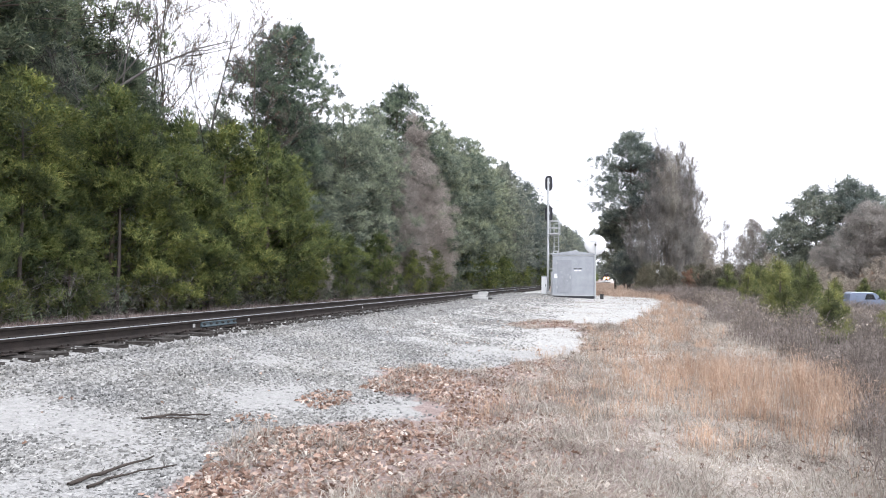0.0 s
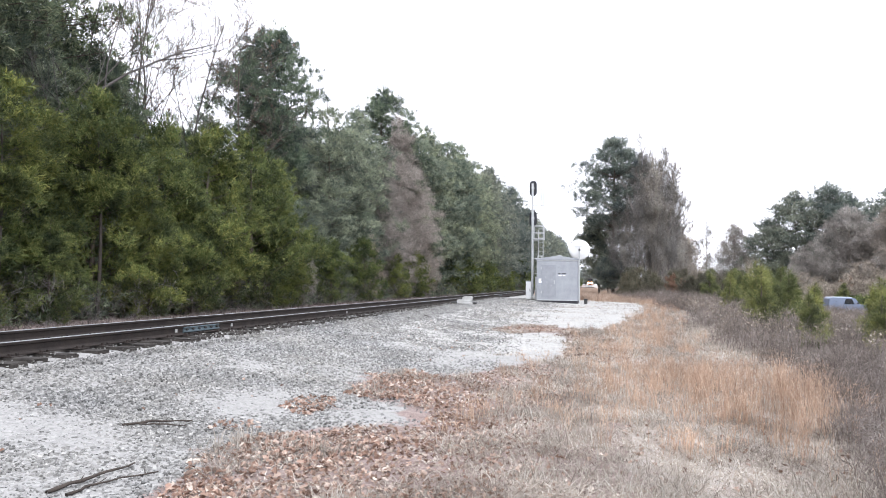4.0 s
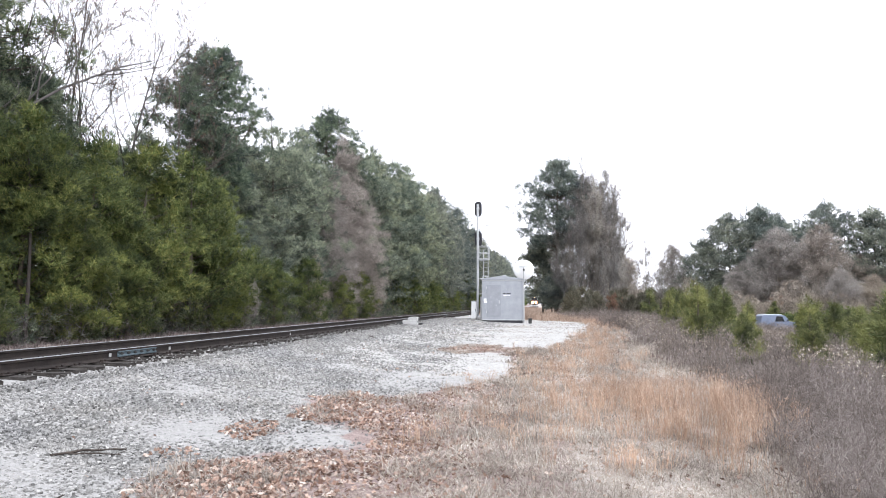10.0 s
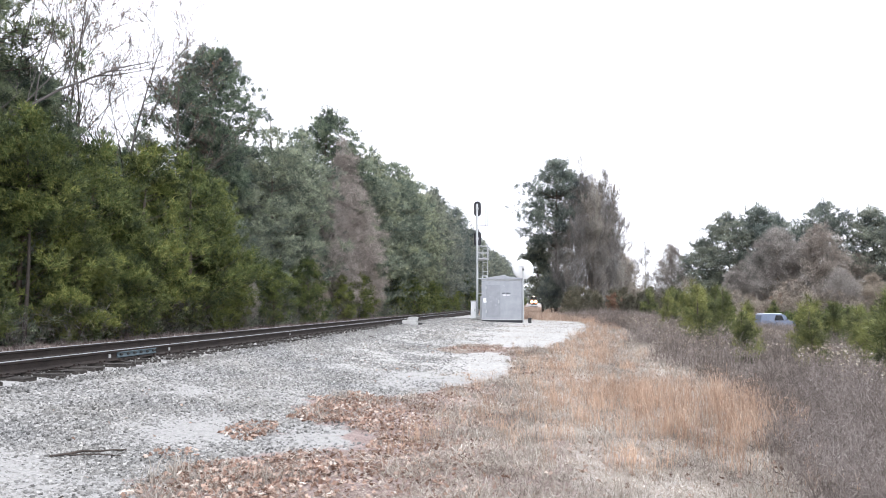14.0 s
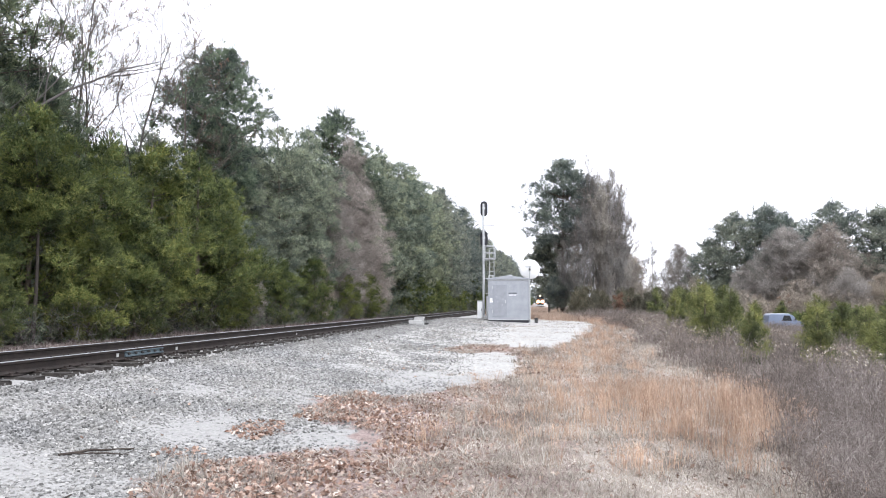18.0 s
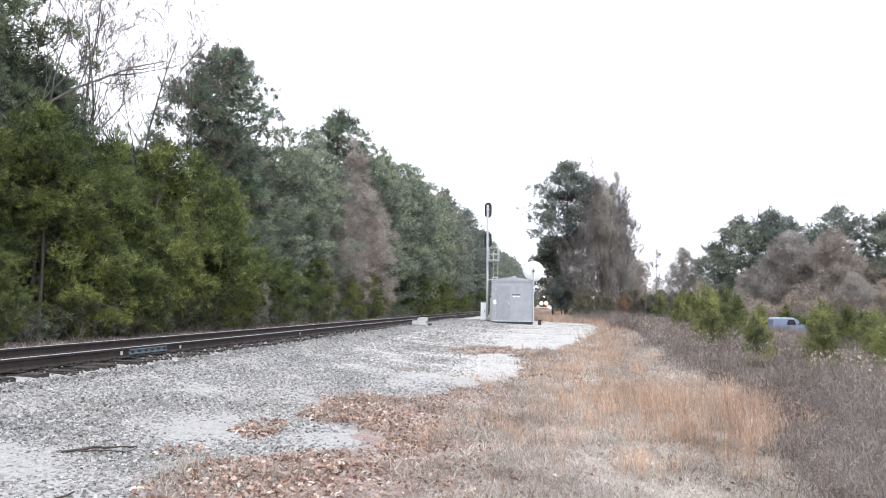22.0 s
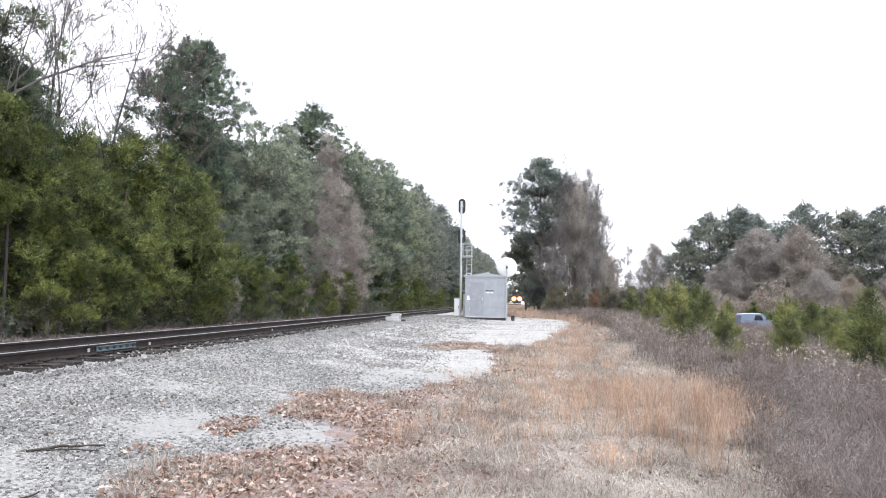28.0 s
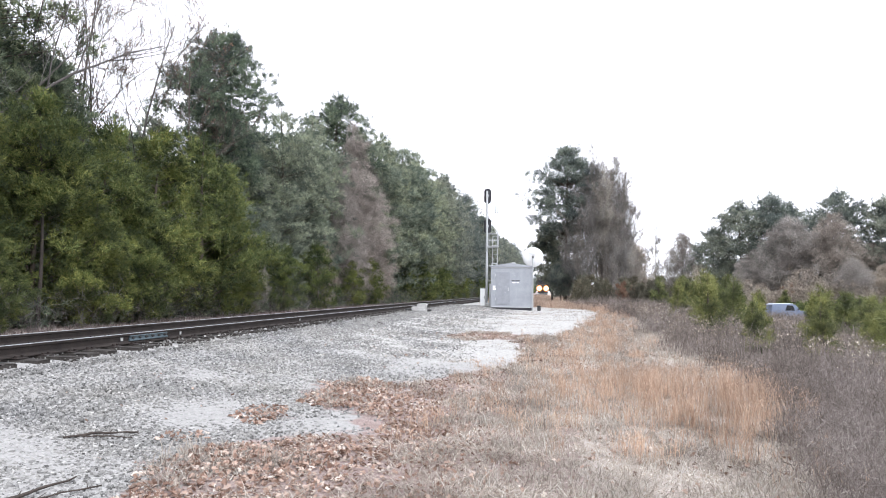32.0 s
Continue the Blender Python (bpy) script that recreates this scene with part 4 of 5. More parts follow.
# kind, x, y, size, height, which
LEFT_EDGE = [
    ("tall", -18.6, 15.4, 1.08, 1.0, 0), ("slim", -15.8, 15.1, 0.92, 1.0, 0), ("slim", -15.9, 19.0, 1.0, 1.0, 0), ("full", -19.5, 19.5, 0.72, 1.0, 0), ("young", -17.2, 17.2, 0.8, 1.0, 1),
    ("young", -16.6, 14.6, 0.85, 1.0, 2), ("young", -15.6, 16.6, 0.45, 1.0, 0), ("young", -15.4, 13.4, 0.5, 1.0, 1), ("tall", -19.5, 12.0, 1.0, 1.0, 1), ("young", -16.6, 10.6, 0.9, 1.0, 0),
    ("back", -30.0, 47.0, 1.1, 1.0, 0), ("tall", -20.4, 23.6, 0.7, 1.0, 2), ("young", -16.6, 19.6, 1.02, 1.0, 0),
    ("bare", -20.3, 26.6, 0.98, 1.0, 0), ("bare", -20.8, 29.8, 1.0, 1.0, 1), ("bare", -22.0, 24.0, 1.08, 1.0, 1), ("bare", -21.4, 28.2, 0.95, 1.0, 0), ("bare", -18.4, 32.2, 0.8, 1.0, 1),
    ("young", -16.6, 22.6, 1.05, 1.0, 2), ("young", -15.4, 20.8, 0.6, 1.0, 0), ("young", -16.3, 25.6, 1.12, 1.0, 1), ("young", -15.3, 23.4, 0.62, 1.0, 2), ("young", -16.2, 29.2, 1.2, 1.0, 0), ("young", -16.2, 31.8, 0.95, 1.0, 1),
    ("young", -15.2, 30.8, 0.6, 1.0, 0), ("tall", -18.6, 36.2, 1.06, 1.0, 1), ("full", -18.2, 38.5, 0.72, 1.0, 1), ("full", -17.6, 35.2, 0.55, 1.0, 2), ("full", -18.2, 43.5, 1.06, 1.0, 2), ("tall", -19.6, 57.6, 1.2, 1.0, 2),
    ("brown", -16.5, 54.8, 1.2, 1.0, 0), ("brown", -16.2, 58.6, 1.0, 1.0, 1), ("brown", -16.4, 51.0, 0.85, 1.0, 1), ("full", -18.6, 49.0, 1.1, 1.0, 0), ("full", -18.4, 60.5, 1.2, 1.0, 1), ("full", -17.2, 46.0, 0.6, 1.0, 1), ("young", -15.2, 37.0, 0.55, 1.0, 0),
    ("young", -15.0, 42.0, 0.62, 1.0, 1), ("brown", -15.9, 34.4, 0.34, 1.0, 1), ("young", -15.0, 50.0, 0.5, 1.0, 2), ("full", -17.0, 40.5, 0.6, 1.0, 0), ("brown", -15.8, 45.5, 0.4, 1.0, 0), ("young", -15.2, 55.0, 0.6, 1.0, 0), ("brown", -15.6, 60.5, 0.45, 1.0, 1),
]
build_woods()


def build_undergrowth():
    rng = np.random.default_rng(71)

    def spots(n, x0, x1, y0, y1, top, power=1.4):
        x, y = rng.uniform(x0, x1, n), y0 + (y1 - y0) * rng.random(n) ** power
        x = x + bend(y)
        lump = 0.35 + 0.65 * (fuzz(x, y, 0.55, 81) * 0.9 + 0.5).clip(0, 1)
        return np.stack([x, y, land(x, y) + top * lump * rng.random(n) ** 1.3], 1)
    c = np.concatenate([spots(9000, -20, -15.2, 8, 130, 2.0), spots(4000, -30, -20, 8, 140, 4.0), spots(5000, -21, -13.6, 55, 240, 2.6, 1.0)])
    v, f = tufts(rng, c, np.tile((0, 0, 0.5), (len(c), 1)), 13, 0.22, 0.035, 1.0)
    c = spots(4000, -46, -32, 4, 170, 9.0, 1.0)
    v2, f2 = tufts(rng, c, np.tile((0, 0, 0.5), (len(c), 1)), 8, 0.9, 0.5, 1.0)
    v, f = np.concatenate([v, v2]), np.concatenate([f, f2 + len(v)])
    tagged(new("undergrowth", soup("undergrowth", v, f, PINE)), "dark evergreen undergrowth beneath the pines", "undergrowth", kind="stuff")
    c = np.concatenate([spots(7000, -18.5, -14.3, 8, 130, 1.9), spots(1500, -26, -18, 8, 90, 4.0)])
    v, f = tufts(rng, c, np.tile((0, 0, 0.6), (len(c), 1)), 6, 0.42, 0.011, 0.8)
    tagged(new("briars", soup("briars", v, f, WEED)), "grey leafless briars along the wood's edge", "briars", kind="stuff")


build_undergrowth()


def build_right_side():
    rnd = random.Random(88)
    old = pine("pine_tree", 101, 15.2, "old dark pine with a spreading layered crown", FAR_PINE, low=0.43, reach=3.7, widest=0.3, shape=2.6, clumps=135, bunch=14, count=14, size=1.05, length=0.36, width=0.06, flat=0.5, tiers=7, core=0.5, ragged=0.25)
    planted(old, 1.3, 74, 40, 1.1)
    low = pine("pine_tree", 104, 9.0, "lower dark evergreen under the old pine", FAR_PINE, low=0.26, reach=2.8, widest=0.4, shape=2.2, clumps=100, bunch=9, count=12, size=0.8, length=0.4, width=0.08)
    planted(low, -0.1, 77, 10)
    again(low, 0.75, 71, 120, 0.48, 0.3)
    again(low, 2.2, 73, 250, 0.55, 0.3)
    grey = [bare_tree("bare_tree", s, 14.0, 0.55, "slender leafless grey tree in a dense thicket", 4, 5, twig=0.02, first=0.06, leaves=1700, leaf=THICKET, leaf_size=0.45, veil=0.25, thin=0.05, stout=0.006, wood=PALE_TWIG, up=0.22) for s in (111, 112)]
    spots = [(4.2, 70, 0.97), (5.4, 69, 0.86), (4.8, 72, 0.9), (6.4, 71, 0.74), (7.4, 73, 0.52), (2.8, 70.5, 0.62), (5.8, 67.5, 0.5), (8.4, 76, 0.5), (2.0, 69, 0.45), (2.2, 72, 0.55), (4.0, 68, 0.66), (5.0, 73.5, 0.92), (6.9, 69, 0.58), (3.0, 66.5, 0.42), (7.6, 67.5, 0.37), (1.6, 71, 0.42), (3.4, 73, 0.8), (4.6, 70, 0.94), (5.6, 72, 0.84), (6.0, 75, 0.8), (7.0, 71.5, 0.62), (3.3, 69, 0.68), (5.0, 68, 0.72), (6.2, 69.5, 0.72), (2.4, 68.5, 0.5), (6.1, 70.5, 0.92), (6.6, 72.5, 0.86), (5.7, 71.2, 0.97), (6.9, 70.4, 0.8)]
    for i, (x, y, s) in enumerate(spots):
        if i < 2:
            planted(grey[i], x, y, rnd.uniform(0, 360), s, group="thicket behind the equipment house")
        else:
            again(grey[i % 2], x, y, rnd.uniform(0, 360), s)
    brush = [bare_tree("brush", s, 3.0, 1.1, "tangled grey-green brush beyond the gravel", 3, 6, twig=0.012, leaves=2200, leaf=BRUSH, leaf_size=0.14, veil=0.12, thin=0.25, first=0.02, stout=0.005) for s in (121, 122)]
    rusty = bare_tree("rusty_shrub", 125, 3.2, 1.0, "shrub with rust-red withered leaves", 3, 5, leaves=1100, leaf=RUST_LEAF, leaf_size=0.12, veil=0.1, thin=0.5, first=0.1)
    spots = [(2.0, 58, 0.62), (3.0, 57, 0.72), (3.4, 60, 0.7), (2.2, 62, 0.85), (4.5, 61, 0.75), (5.8, 60, 0.7), (7.3, 62, 0.75), (8.6, 64, 0.85), (9.8, 66, 0.95), (3.0, 64, 0.85), (6.6, 65, 0.9), (4.4, 65, 0.8), (8.0, 67, 1.0), (2.4, 60, 0.7), (6.4, 58, 0.6), (9.4, 62, 0.8), (10.8, 70, 1.1), (12.4, 72, 1.1), (14.5, 76, 1.1)]
    for i, (x, y, s) in enumerate(spots):
        if i < 2:
            planted(brush[i], x, y, rnd.uniform(0, 360), s, group="brush at the end of the gravel")
        else:
            again(brush[i % 2], x, y, rnd.uniform(0, 360), s)
    planted(rusty, 5.4, 57, 0, 0.62, group="rusty shrubs")
    for x, y, s in ((6.6, 59, 0.55), (29, 92, 1.2), (33, 95, 1.0)):
        again(rusty, x, y, rnd.uniform(0, 360), s)

    # the wood across the field
    oak = [pine("brown_tree", s, 13.5, "broad brown hardwood across the field", TAN_LEAF, low=0.06, reach=4.6, widest=0.4, shape=2.3, clumps=260, bunch=10, count=14, size=0.95, length=0.5, width=0.04, flat=0.75, bark=HAZE, spray=1.0, core=0.5, limb=0.3, rise=0.6) for s in (131, 132)]
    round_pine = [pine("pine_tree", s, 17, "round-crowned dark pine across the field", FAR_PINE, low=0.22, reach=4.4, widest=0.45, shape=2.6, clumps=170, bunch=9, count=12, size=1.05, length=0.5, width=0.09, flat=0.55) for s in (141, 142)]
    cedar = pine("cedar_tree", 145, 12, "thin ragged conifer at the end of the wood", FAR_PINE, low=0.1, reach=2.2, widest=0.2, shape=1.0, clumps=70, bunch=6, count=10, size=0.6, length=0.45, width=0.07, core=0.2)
    seen = set()
    for kind, k, x, y, s in RIGHT_WOOD:
        ob = {"oak": oak, "pine": round_pine, "cedar": [cedar]}[kind][k]
        if (kind, k) in seen:
            again(ob, x, y, rnd.uniform(0, 360), s, 0.1)
        else:
            seen.add((kind, k))
            planted(ob, x, y, rnd.uniform(0, 360), s, 0.1, "wood across the field")
    for x, y, s in ((15.2, 104, 0.72), (58, 94, 0.55), (66, 105, 0.6)):
        again(grey[0], x, y, rnd.uniform(0, 360), s)
    again(oak[0], 19.4, 108, 200, 0.66, 0.0, 1.3)
    # hedge at the field's end
    hedge = pine("hedge_pine", 151, 4.2, "low green hedge pine at the end of the field", SAPLING, low=0.03, reach=2.2, widest=0.3, shape=1.8, clumps=70, bunch=7, count=9, size=0.6, length=0.35, width=0.08)
    spots = [(38 + i * 3.1 + rnd.uniform(-1.2, 1.2), 93 - i * 0.6 + rnd.uniform(-2, 2), rnd.uniform(0.6, 1.0)) for i in range(24)]
    planted(hedge, *spots[0][:2], 0, spots[0][2], 0.1, "hedge at the field's end")
    for x, y, s in spots[1:]:
        again(hedge, x, y, rnd.uniform(0, 360), s, 0.1)

    # young pines in the weeds
    small = [pine("pine_sapling", s, 2.6, "yellow-green feathery pine sapling in the weeds", SAPLING, low=0.03, reach=0.66, widest=0.2, shape=1.1, clumps=50, bunch=6, count=15, size=0.17, length=0.2, width=0.018, flat=1.1, rise=0.9, spray=0.55, core=0.4, stout=0.8) for s in (161, 162, 163)]
    more = []
    while len(more) < 34:
        y = rnd.uniform(30, 84)
        x = y * rnd.uniform(0.175, 0.52)
        if x > 5.5 and not 0.285 < x / y < 0.36 and x > 4 + 0.05 * y:
            more.append((x, y, rnd.uniform(0.45, 0.85)))
    for i, (x, y, s) in enumerate(SAPLINGS + more):
        if i < 3:
            planted(small[i], x, y, rnd.uniform(0, 360), s, 0.03, "pine saplings in the field")
        else:
            again(small[i % 3], x, y, rnd.uniform(0, 360), s, 0.03)


# kind, which, x, y, size
RIGHT_WOOD = [
    ("pine", 0, 23.0, 104, 0.73), ("pine", 1, 27.0, 104, 0.95), ("pine", 0, 31.5, 104, 1.02), ("oak", 0, 31.0, 96, 0.97), ("oak", 1, 35.5, 95, 0.99), ("pine", 1, 38.5, 100, 1.0), ("oak", 0, 41.0, 96, 0.71),
    ("pine", 0, 43.5, 97, 0.94), ("pine", 1, 47.5, 97, 0.95), ("oak", 1, 46.0, 92, 0.58), ("oak", 0, 50.5, 93, 0.66), ("pine", 0, 52.0, 95, 0.82), ("oak", 1, 36.0, 89, 0.55), ("oak", 0, 39.5, 89, 0.5), ("cedar", 0, 54.5, 92, 0.94),
    ("oak", 1, 26.0, 97, 0.59), ("pine", 1, 35.0, 108, 0.97), ("oak", 0, 56, 97, 0.59), ("pine", 0, 60, 104, 0.47),
    ("oak", 1, 11.4, 107, 0.79), ("oak", 0, 17, 150, 0.7), ("pine", 1, 16, 175, 0.6), ("oak", 0, 12.5, 160, 0.7),
    ("oak", 0, 100, 150, 0.7), ("oak", 1, 84, 150, 0.6), ("oak", 0, 118, 150, 0.75), ("pine", 1, 92, 170, 0.45), ("pine", 0, 110, 165, 0.45), ("oak", 1, 72, 130, 0.6), ("pine", 0, 78, 140, 0.4),
]
SAPLINGS = [(5.2, 19, 0.56), (5.9, 21, 0.65), (6.7, 18.5, 0.56), (7.7, 17.6, 0.58), (8.6, 19, 0.65), (9.4, 17, 0.62), (6.4, 13.7, 0.84), (7.3, 20.1, 0.67), (6.8, 27.3, 0.85), (10.2, 24.2, 0.78), (5.5, 25.5, 0.87), (6.0, 28.5, 0.93), (7.4, 31.0, 0.96), (5.6, 32.0, 0.81), (9.6, 27.0, 0.85), (11.2, 28.5, 0.87),
            (8.0, 22.5, 0.55), (8.9, 21.0, 0.6), (10.9, 20.3, 0.6), (11.8, 22.0, 0.66), (12.8, 25.5, 0.87), (13.9, 30.0, 0.93), (12.2, 33.0, 0.93), (7.6, 38.5, 0.95), (8.9, 37.0, 0.91), (8.3, 44, 1.05),
            (9.8, 43, 1.05), (11.2, 44.5, 1.0), (9.4, 51, 1.19), (11.0, 50, 1.14), (12.6, 52, 1.14), (8.5, 57, 1.23), (10.5, 58, 1.29), (12.7, 59, 1.23), (14.8, 60, 1.14), (17.6, 49, 0.85),
            (19.2, 48, 0.85), (20.8, 53, 0.95), (24.5, 60, 1.05), (26.5, 62, 1.05), (16.0, 66, 1.23), (28.5, 66, 1.05), (31, 70, 1.14), (18.3, 33.5, 0.77), (15.8, 36.0, 0.72), (33.5, 74, 1.14),
            (14.4, 21.8, 0.55), (22.5, 80, 1.23), (26.5, 84, 1.33), (30.5, 83, 1.23)]
build_right_side()


def build_far_brush():
    """Brush that closes the foot of the wood across the field."""
    rng = np.random.default_rng(73)
    a, d = np.radians(rng.uniform(10.5, 33.5, 15000)), rng.uniform(90, 104, 15000)
    x, y = d * np.sin(a), d * np.cos(a)
    lump = (fuzz(x, y, 0.22, 91) + 0.6).clip(0.15, 1.2)
    c = np.stack([x, y, land(x, y) + 5.4 * lump * rng.random(x.size) ** 1.2], 1)
    v, f = tufts(rng, c, np.tile((0, 0, 0.6), (len(c), 1)), 11, 0.42, 0.05, 0.9)
    a, d = np.radians(rng.uniform(4.5, 16, 8000)), rng.uniform(105, 140, 8000)
    x, y = d * np.sin(a), d * np.cos(a)
    c = np.stack([x, y, land(x, y) + np.interp(a, [0.11, 0.14], [7.0, 5.0]) * (fuzz(x, y, 0.15, 93) + 0.6).clip(0.2, 1.2) * rng.random(x.size) ** 1.3], 1)
    v2, f2 = tufts(rng, c, np.tile((0, 0, 0.6), (len(c), 1)), 6, 0.5, 0.15, 0.9)
    v, f = np.concatenate([v, v2]), np.concatenate([f, f2 + len(v)])
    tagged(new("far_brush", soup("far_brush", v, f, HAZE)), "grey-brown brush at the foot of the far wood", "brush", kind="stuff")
    a, d = np.radians(rng.uniform(17, 42, 6500)), rng.uniform(86, 91, 6500)
    x, y = d * np.sin(a), d * np.cos(a)
    lump = (fuzz(x, y, 0.2, 95) + 0.55).clip(0.1, 1.1)
    c = np.stack([x, y, land(x, y) + np.interp(a, [0.4, 0.5], [2.4, 3.8]) * lump * rng.random(x.size) ** 1.2], 1)
    v, f = tufts(rng, c, np.tile((0, 0, 0.6), (len(c), 1)), 6, 0.5, 0.12, 0.9)
    tagged(new("far_hedge", soup("far_hedge", v, f, YOUNG)), "low green hedge between field and wood", "hedge", kind="stuff")


build_far_brush()


def build_weeds():
    """Dead weeds and briars: thousands of thin forked stems."""
    rng = np.random.default_rng(51)

    def rank(x, y):
        return (x > weed_edge(y) + 0.7 * fuzz(x, y, 0.5, 21)) & (x < 12 + 0.35 * y) & (fuzz(x, y, 0.45, 33) > -0.3)

    cx, cy = near_first(rng, 7000, 1.0, 34, 5.2, 66, rank, 1.5)
    def thick(x, y):
        return (x > 0.75 + 0.23 * y + 0.35 * fuzz(x, y, 0.8, 23)) & (x < 3 + 0.42 * y)
    nx, ny = near_first(rng, 3600, 1.5, 8, 4.6, 13, thick, 1.0)
    bx, by = scatter(rng, 900, 2.0, 9, -7, 2.5, lambda x, y: rng.random(x.size) < 0.9)
    cx, cy = np.r_[cx, nx, bx], np.r_[cy, ny, by]
    per = 12
    x, y = np.repeat(cx, per), np.repeat(cy, per)
    n = x.size
    x, y = x + rng.normal(0, 0.15, n), y + rng.normal(0, 0.15, n)
    rise = np.repeat(rng.uniform(0.45, 1.1, cx.size), per) * (1 - 0.45 * np.exp(-np.maximum(x - 2, 0) / 2)) * (0.7 + 0.3 * ease(y, 8, 14))
    h = rise * rng.uniform(0.45, 1.05, n)
    wide = rng.uniform(0.0025, 0.005, n) * (1 + 0.08 * y)
    v1, f1 = blades(rng, x, y, land(x, y) - 0.02, h, wide, rng.uniform(0.05, 0.55, n))
    # side twigs and dry flower heads
    k = np.repeat(np.arange(n), 2)
    m = k.size
    at = np.stack([x[k] + rng.normal(0, 0.07, m), y[k] + rng.normal(0, 0.07, m), land(x[k], y[k]) + h[k] * rng.uniform(0.3, 0.92, m)], 1)
    v2, f2 = tufts(rng, at, np.tile((0, 0, 0.7), (m, 1)), 2, 0.12, 0.005, 0.9)
    far = np.repeat(0.75 + 0.055 * y[k], 6)[:, None]
    v2 = at.repeat(6, 0) + (v2 - at.repeat(6, 0)) * far
    tagged(new("dead_weeds", soup("dead_weeds", np.concatenate([v1, v2]), np.concatenate([f1, f2 + len(v1)]), WEED)), "tangled grey-brown dead weeds and briars", "weeds", kind="stuff")


build_weeds()


def build_seed_heads():
    rng = np.random.default_rng(57)
    x, y = rng.uniform(3.0, 12, 16000), rng.uniform(9, 38, 16000)
    k = (fuzz(x, y, 0.4, 97) > 0.1) & (rng.random(x.size) < 0.7) & (x > weed_edge(y) + 0.3) & (x < 3 + 0.33 * y)
    x, y = x[k], y[k]
    c = np.stack([x, y, land(x, y) + rng.uniform(0.35, 0.75, x.size)], 1)
    v, f = tufts(rng, c, np.tile((0, 0, 0.4), (len(c), 1)), 4, 0.04, 0.018, 1.0)
    tagged(new("seed_heads", soup("seed_heads", v, f, CHIP)), "pale fluffy seed heads on dead weeds", "weeds", kind="stuff")


build_seed_heads()


# ---- equipment house, signal and dish ----
PAD = float(land(-2.4, 40))


def build_house():
    house = tagged(empty("equipment_house", pose(-2.43, 40, PAD)), "square aluminium signal equipment house with a low peaked roof", "equipment house")
    w, d = 1.19, 3.4
    for sx in (-0.85, 0.85):
        part("skid", boxed(sx - 0.1, sx + 0.1, 0.02, d - 0.1, -0.1, 0.13, 0.01), DARK, house)
    part("body", boxed(-w, w, 0, d, 0.13, 2.55, 0.015), ALUMINIUM, house)
    part("roof", prism([(-w - 0.05, 2.5), (w + 0.05, 2.5), (w + 0.05, 2.56), (0, 2.74), (-w - 0.05, 2.56)], "y", -0.06, d + 0.06, 0.006), ALUMINIUM, house)
    part("base_trim", boxed(-w - 0.012, w + 0.012, -0.014, 0.05, 0.13, 0.18, 0.004), GALV, house)
    # black block for the shade in the gap beneath the house
    part("underside_shade", boxed(-w + 0.03, w - 0.03, 0.012, d - 0.05, -0.08, 0.13), BLACK, house)
    for sx in (-1, 1):
        part("corner_trim", boxed(min(sx * w, sx * (w - 0.05)), max(sx * w, sx * (w - 0.05)), -0.012, 0.003, 0.18, 2.5, 0.003), ALUMINIUM, house)
    part("eave_trim", boxed(-w - 0.01, w + 0.01, -0.02, 0.003, 2.44, 2.52, 0.004), GALV, house)
    door = part("door", boxed(-0.92, -0.08, -0.03, 0.003, 0.32, 2.2, 0.006), DOOR_SHEET, house, "plain sheet metal door")
    part("handle", boxed(-0.2, -0.15, -0.06, -0.03, 1.1, 1.3, 0.006), GALV, door)
    for z in (0.55, 1.25, 1.95):
        part("hinge", boxed(-0.95, -0.9, -0.045, -0.028, z, z + 0.14, 0.004), GALV, door)
    sign = part("sign", boxed(-0.02, 0.55, -0.012, 0.002, 1.5, 1.76, 0.003), ALUMINIUM, house, "small grey sign with unreadable writing")
    for i, (a, b, z) in enumerate(((0.02, 0.2, 1.67), (0.24, 0.5, 1.67), (0.06, 0.26, 1.56), (0.3, 0.46, 1.56))):
        part("lettering", boxed(a, b, -0.016, -0.012, z, z + 0.05), BLACK if i < 2 else WHITE, sign)
    part("notice", boxed(-1.08, -0.9, -0.036, -0.012, 1.15, 1.4, 0.003), WHITE, house, "square white notice")
    for x, z in ((-1.0, 1.75), (-0.98, 1.95), (-0.7, 1.5), (-0.3, 1.35), (0.12, 2.1), (0.2, 1.95), (-0.62, 1.2), (-0.35, 1.0)):
        part("vent_cap", rodded((x, -0.045, z), (x, 0.002, z), 0.045, 0.055, 12), ALUMINIUM, house)
    part("vent_hood", prism([(-0.14, 0), (0.14, 0), (0.1, 0.12), (-0.1, 0.12)], "y", -0.02, 0.12, 0.01), GALV, house).matrix_basis = pose(0.1, 0.6, 2.68)

    dish = tagged(empty("satellite_dish", pose(-1.16, 39.6, PAD)), "large white round satellite dish on a steel pole", "satellite dish")
    part("pole", rodded((0, 0, -0.1), (0, 0, 3.2), 0.032, None, 14), GALV, dish)
    bm = bmesh.new()
    rings, seg = 6, 40
    rows = []
    for side in (0, 1):
        for i in range(rings + 1):
            r = 0.6 * (i / rings) + 0.001
            z = 0.16 * (i / rings) ** 2 + (0.025 if side else 0)
            rows.append([bm.verts.new((r * math.cos(6.2832 * j / seg), r * 0.96 * math.sin(6.2832 * j / seg), z)) for j in range(seg)])
    for a, b in [(i, i + 1) for i in range(rings)] + [(i, i + 1) for i in range(rings + 1, 2 * rings + 1)] + [(rings, 2 * rings + 1)]:
        for j in range(seg):
            k = (j + 1) % seg
            bm.faces.new((rows[a][j], rows[a][k], rows[b][k], rows[b][j]))
    bmesh.ops.recalc_face_normals(bm, faces=bm.faces)
    for fc in bm.faces:
        fc.smooth = True
